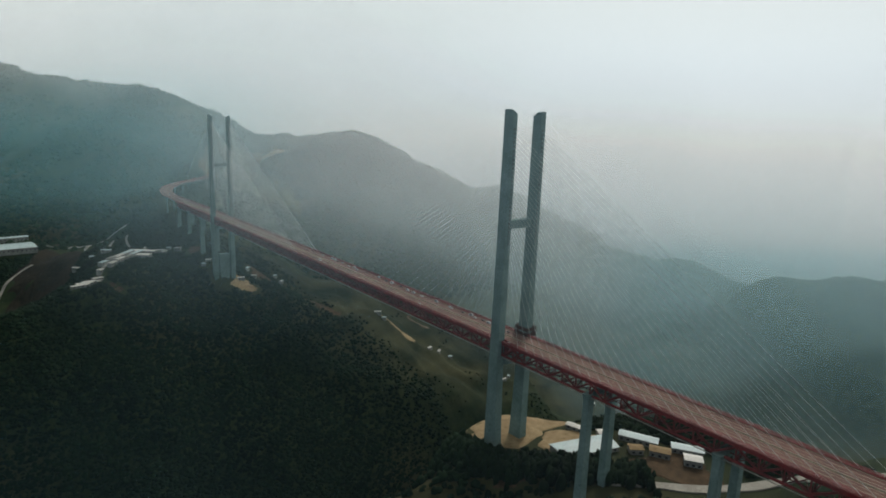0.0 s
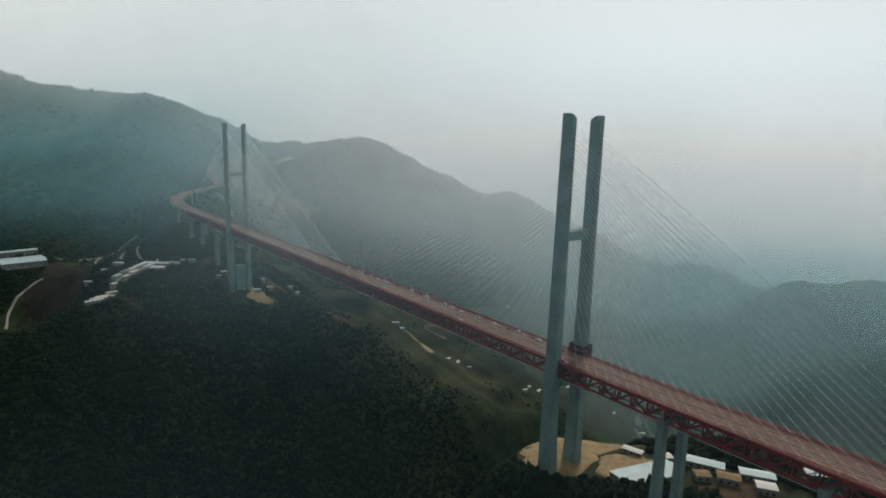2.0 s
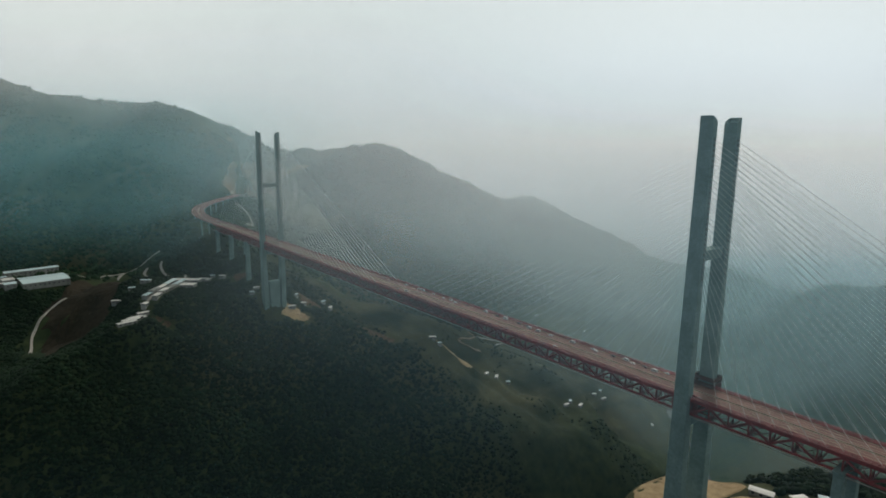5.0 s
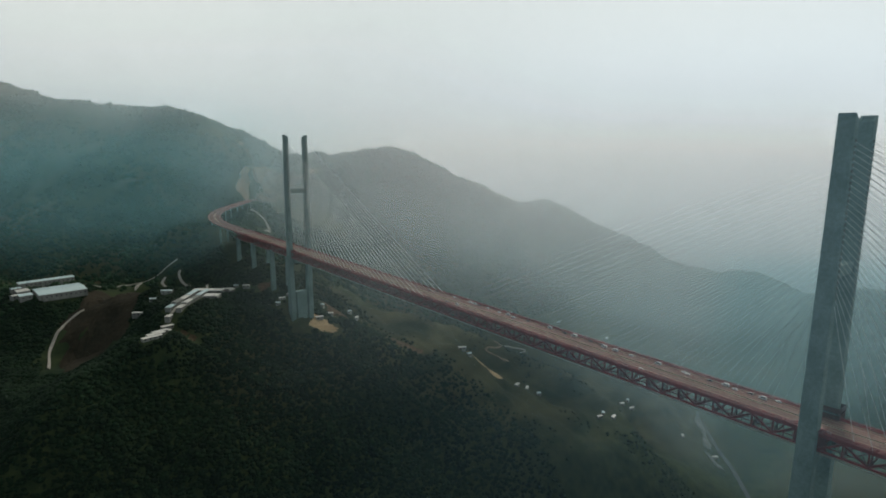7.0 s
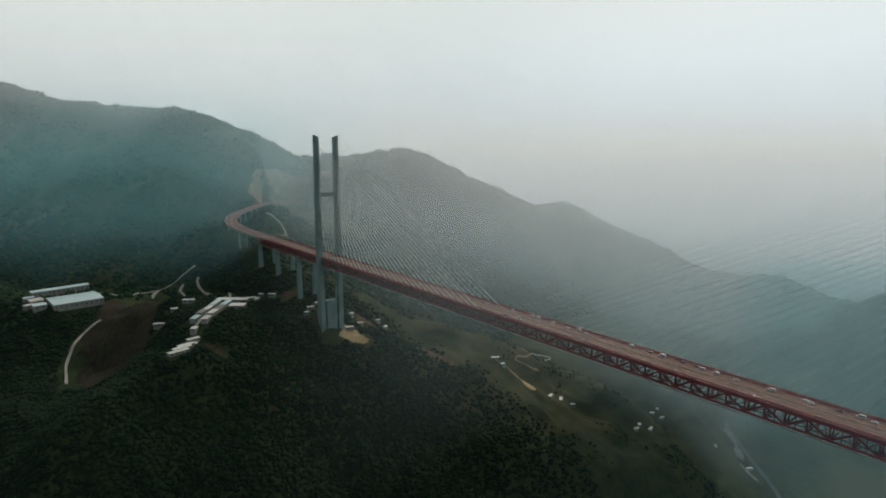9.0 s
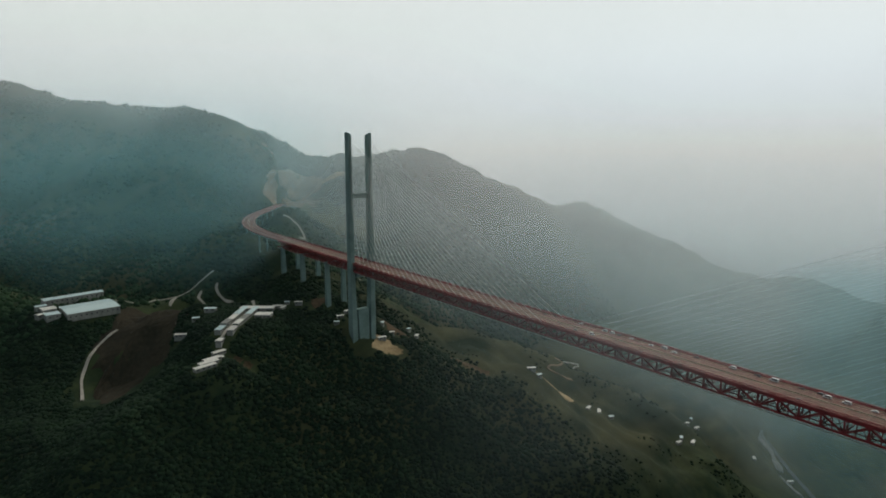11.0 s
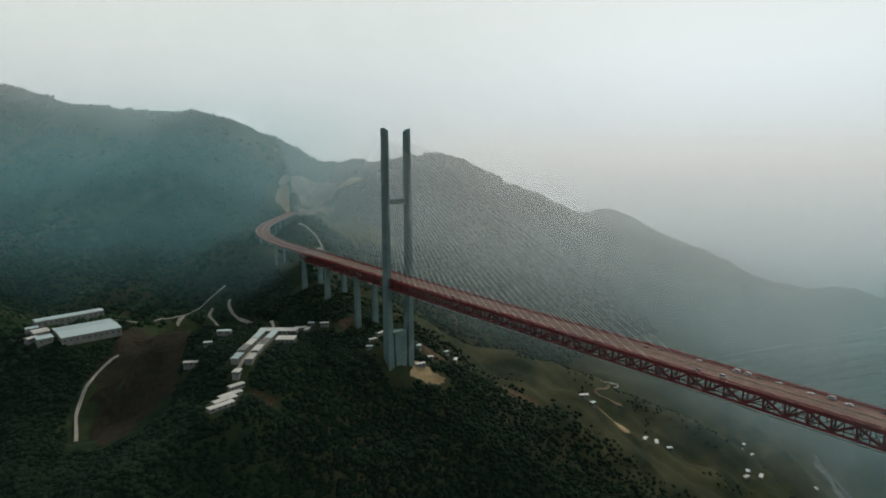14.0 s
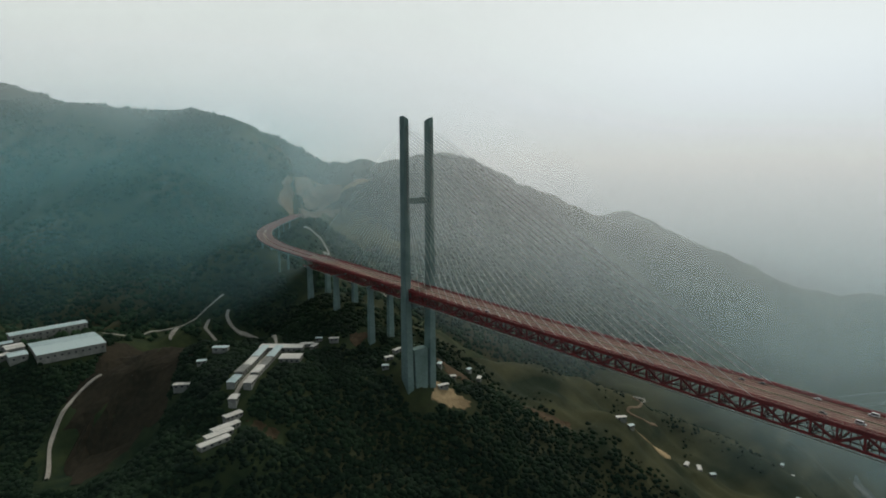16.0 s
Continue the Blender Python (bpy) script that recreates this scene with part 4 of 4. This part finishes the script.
# ---------------------------------------------------------------- vehicles on the deck
def car(van, paint, label):
    """A parked car or van with its cabin, windows and wheels; it stands at the origin, its nose to +y."""
    c = thing("van" if van else "car", (0, 0, 0), 0, label, "van" if van else "car", "vehicles on the bridge")
    l, w, h = (2.9, 1.0, 1.0) if van else (2.2, 0.9, 0.75)
    bm = bmesh.new()
    add_hull(bm, [(-w, -l, 0.3), (w, -l, 0.3), (w, l, 0.3), (-w, l, 0.3)], [(-w * 0.96, -l * 0.97, h), (w * 0.96, -l * 0.97, h), (w * 0.96, l * 0.95, h), (-w * 0.96, l * 0.95, h)])
    part("body", bm, paint, c)
    top = 2.3 if van else 1.45
    bm = bmesh.new()
    y0, y1 = (-l * 0.97, l * 0.62) if van else (-l * 0.7, l * 0.35)
    add_hull(bm, [(-w * 0.93, y0, h), (w * 0.93, y0, h), (w * 0.93, y1, h), (-w * 0.93, y1, h)], [(-w * 0.8, y0 + 0.25, top), (w * 0.8, y0 + 0.25, top), (w * 0.8, y1 - 0.5, top), (-w * 0.8, y1 - 0.5, top)])
    part("cabin", bm, paint, c)
    bm = bmesh.new()
    add_hull(bm, [(-w * 0.8, y1 - 0.06, h + 0.08), (w * 0.8, y1 - 0.06, h + 0.08), (w * 0.8, y1 + 0.02, h + 0.08), (-w * 0.8, y1 + 0.02, h + 0.08)],
             [(-w * 0.72, y1 - 0.46, top - 0.08), (w * 0.72, y1 - 0.46, top - 0.08), (w * 0.72, y1 - 0.38, top - 0.08), (-w * 0.72, y1 - 0.38, top - 0.08)])
    part("windscreen", bm, M_DARK, c)
    for sx in (-1, 1):
        bm = bmesh.new()
        add_box(bm, sx * w * 0.9 - 0.05, sx * w * 0.9 + 0.05, y0 + 0.5, y1 - 0.6, h + 0.12, top - 0.2)
        part("side_window", bm, M_DARK, c)
        for sy in (-1, 1):
            bm = bmesh.new()
            bmesh.ops.create_cone(bm, cap_ends=True, segments=12, radius1=0.34, radius2=0.34, depth=0.24, matrix=pose(sx * w * 0.9, sy * l * 0.62, 0.34, 0, 90, 0))
            part("wheel", bm, M_TYRE, c)
    return c


CAR_W = car(False, M_CAR_W, "white car parked on the bridge deck")
CAR_D = car(False, M_CAR_D, "dark car parked on the bridge deck")
VAN_W = car(True, M_CAR_W, "white van parked on the bridge deck")
PARKED = ((6.4, 219), (8.2, 168), (8.0, 159), (8.4, 145), (6.4, 132), (6.4, 111), (7.0, 92), (6.2, 72), (7.2, 59), (6.6, 44), (7.4, 36), (6.4, 29), (-8.6, 140),
          (6.2, 123), (7.6, 75), (8.0, 50), (-8.6, 94), (5.2, 8), (-8.8, -7), (-6.0, 289), (8.4, 268), (8.2, 262), (-5.4, 275), (-6.6, 521), (-8.4, 509), (7.0, 236), (6.0, 330))
taken = list(PARKED)
for k in range(18):         # a loose row of site vehicles along the far railing
    cx, cy = 8.9 - 0.25 * (k % 3), 22 + 17.3 * k + 5 * (k % 4)
    if all(abs(cy - b) > 5.5 or abs(cx - a) > 2.2 for a, b in taken):
        taken.append((cx, cy))
PARKED = tuple(taken)
STOCK = [CAR_W, CAR_D, VAN_W]
for k, (cx, cy) in enumerate(PARKED):
    kind = STOCK[(k * 7 + k // 3) % 3]
    m = pose(cx, cy, 0.01, 0, 0, 180 * (cx < 0) + (k * 37 % 9 - 4)) @ Matrix.Scale(0.85, 4)
    if kind.get("placed"):
        copy_thing(kind, m)
    else:
        kind.matrix_world = m
        kind["placed"] = 1


# ---------------------------------------------------------------- trees
def lumpy(rng, centre, radius, squash=0.85):
    """An uneven clump of leaves: a rough ball of twelve corners."""
    g = 1.618
    base = [(-1, g, 0), (1, g, 0), (-1, -g, 0), (1, -g, 0), (0, -1, g), (0, 1, g), (0, -1, -g), (0, 1, -g), (g, 0, -1), (g, 0, 1), (-g, 0, -1), (-g, 0, 1)]
    return [(centre[0] + x / 1.9 * radius * rng.uniform(0.5, 1.4), centre[1] + y / 1.9 * radius * rng.uniform(0.5, 1.4), centre[2] + z / 1.9 * radius * squash * rng.uniform(0.5, 1.4)) for x, y, z in base]


BALL = [(0, 11, 5), (0, 5, 1), (0, 1, 7), (0, 7, 10), (0, 10, 11), (1, 5, 9), (5, 11, 4), (11, 10, 2), (10, 7, 6), (7, 1, 8),
        (3, 9, 4), (3, 4, 2), (3, 2, 6), (3, 6, 8), (3, 8, 9), (4, 9, 5), (2, 4, 11), (6, 2, 10), (8, 6, 7), (9, 8, 1)]


def tree(seed):
    rng = random.Random(seed)
    t = thing("tree", (0, 0, 0), 0, "dark green broadleaf tree beside the building site", "tree", "trees on the building site")
    tall = rng.uniform(5.5, 8.0)
    bm = bmesh.new()
    lean = (rng.uniform(-0.5, 0.5), rng.uniform(-0.5, 0.5))
    add_hull(bm, ring(0, 0, -1.0, 0.6, 0.6, 0.15), ring(lean[0], lean[1], tall * 0.75, 0.22, 0.22, 0.05))
    part("trunk", bm, M_BARK, t)
    for k in range(4):
        a = rng.uniform(0, 6.28)
        bm = bmesh.new()
        z = tall * rng.uniform(0.35, 0.6)
        f = z / (tall * 0.75)
        add_beam(bm, (lean[0] * f, lean[1] * f, z), (math.cos(a) * 2.0, math.sin(a) * 2.0, z + 1.6), 0.16, 0.16)
        part("limb", bm, M_BARK, t)
    verts, faces = [], []
    for k in range(34):
        a, r, h = rng.uniform(0, 6.28), 2.7 * math.sqrt(rng.random()), rng.uniform(0.35, 1.0)
        r *= 1.15 - 0.75 * abs(h - 0.6)
        n = len(verts)
        verts += lumpy(rng, (lean[0] + math.cos(a) * r, lean[1] + math.sin(a) * r, tall * h), rng.uniform(0.55, 1.15))
        faces += [(n + i, n + j, n + l) for i, j, l in BALL]
    part("crown", raw_mesh("crown", verts, faces, M_LEAF), None, t)
    return t


TREES = [tree(11), tree(12), tree(13), tree(14)]
rng = random.Random(4)
spots = []
while len(spots) < 60:
    x, y = rng.uniform(-20, 130), rng.uniform(-150, 5)
    if all(math.hypot(x - cx, y - cy) > r - 1 for cx, cy, r in CLEARED) and abs(x) > 16 and all(math.hypot(x - a, y - b) > 3 for a, b in spots):
        spots.append((x, y))
for k, (x, y) in enumerate(spots):
    m = pose(x, y, float(ground(x, y)), 0, 0, rng.uniform(0, 360))
    if k < 4:
        TREES[k].matrix_world = m
    else:
        copy_thing(TREES[k % 4], m)


def forest(name, x0, x1, y0, y1, count, size, seed, gaps, label, line=None, tall=0.95, edge=None, leaves=M_FOREST):
    """Tree crowns that clothe the slopes, too many to tell apart."""
    r = np.random.RandomState(seed)
    xs, ys = r.uniform(x0, x1, count), r.uniform(y0, y1, count)
    belt = line is not None
    if belt:        # a belt of trees along a line instead
        line = np.array(smooth_line(line, 3.0))
        k = r.randint(0, len(line), count)
        xs, ys = line[k, 0] + r.normal(0, 5, count), line[k, 1] + r.normal(0, 5, count)
    patch = np.sin(xs / 61 + 1.3 * np.sin(ys / 83)) + np.sin(ys / 47 + 1.7 * np.sin(xs / 71)) + 0.6 * np.sin(xs / 23) * np.sin(ys / 19)
    keep = patch > gaps + r.uniform(-0.5, 0.5, count)
    if edge:        # the wood thins out into grass towards the gorge, lower down first
        shift = 0.55 * (560 - ys)
        keep &= r.random_sample(count) ** 0.8 > (xs - shift - edge[0]) / (edge[1] - edge[0])
    for cx, cy, rad in ([] if belt else CLEARED) + [(0, 0, 19), (0, 612, 22), (-11, 676, 8), (11, 676, 8), (-11, 749, 8), (11, 749, 8)]:
        keep &= np.hypot(xs - cx, ys - cy) > rad
    for bx, by in BEND[::2]:
        keep &= np.hypot(xs - bx, ys - by) > 19
    xs, ys = xs[keep], ys[keep]
    zs = ground(xs, ys)
    keep = zs > FLOOR + 12
    xs, ys, zs = xs[keep], ys[keep], zs[keep]
    shape = random.Random(seed)
    models = [np.array(lumpy(shape, (0, 0, 0.35 * tall), 1.0, tall)) for _ in range(24)]
    verts, faces = [], []
    ball = np.array(BALL)
    for i in range(len(xs)):
        s = size * (0.45 + 1.0 * r.random_sample() ** 1.6)
        verts.append(models[i % 24] * s + (xs[i], ys[i], zs[i]))
        faces.append(ball + 12 * i)
    me = bpy.data.meshes.new(name)
    v, f = np.concatenate(verts), np.concatenate(faces)
    me.vertices.add(len(v))
    me.vertices.foreach_set("co", v.reshape(-1).astype(np.float32))
    me.loops.add(f.size)
    me.loops.foreach_set("vertex_index", f.reshape(-1).astype(np.int32))
    me.polygons.add(len(f))
    me.polygons.foreach_set("loop_start", np.arange(0, f.size, 3, dtype=np.int32))
    me.update(calc_edges=True)
    me.validate()
    me.polygons.foreach_set("use_smooth", [True] * len(f))
    me.materials.append(leaves)
    tagged(new(name, me), label, "forest", kind="stuff")


forest("forest", -420, 270, 300, 900, 92000, 2.7, 21, -2.5, "dense dark woodland on the steep spur", tall=0.7, edge=(-50, 215))
forest("forest", -160, 160, -220, 90, 12000, 2.9, 22, -1.6, "dark woodland round the building site")
forest("forest", 100, 560, 250, 1000, 9000, 1.9, 23, 0.6, "scattered dark woodland on the gorge side")
forest("forest", -700, 900, 850, 1500, 30000, 3.8, 24, -2.2, "dark woodland on the mountain foot", leaves=M_FOREST_HAZY)
forest("forest", -900, 900, 1500, 2450, 16000, 4.6, 25, -0.7, "dark woodland on the far mountain", leaves=M_FOREST_HAZY)
forest("thicket", 0, 0, 0, 0, 1500, 2.9, 26, -9.0, "dark thicket along the rim of the platform", ((-46, 52), (-36, 30), (-31, 6), (-26, -18), (-10, -38), (14, -62), (34, -84)), 2.0)
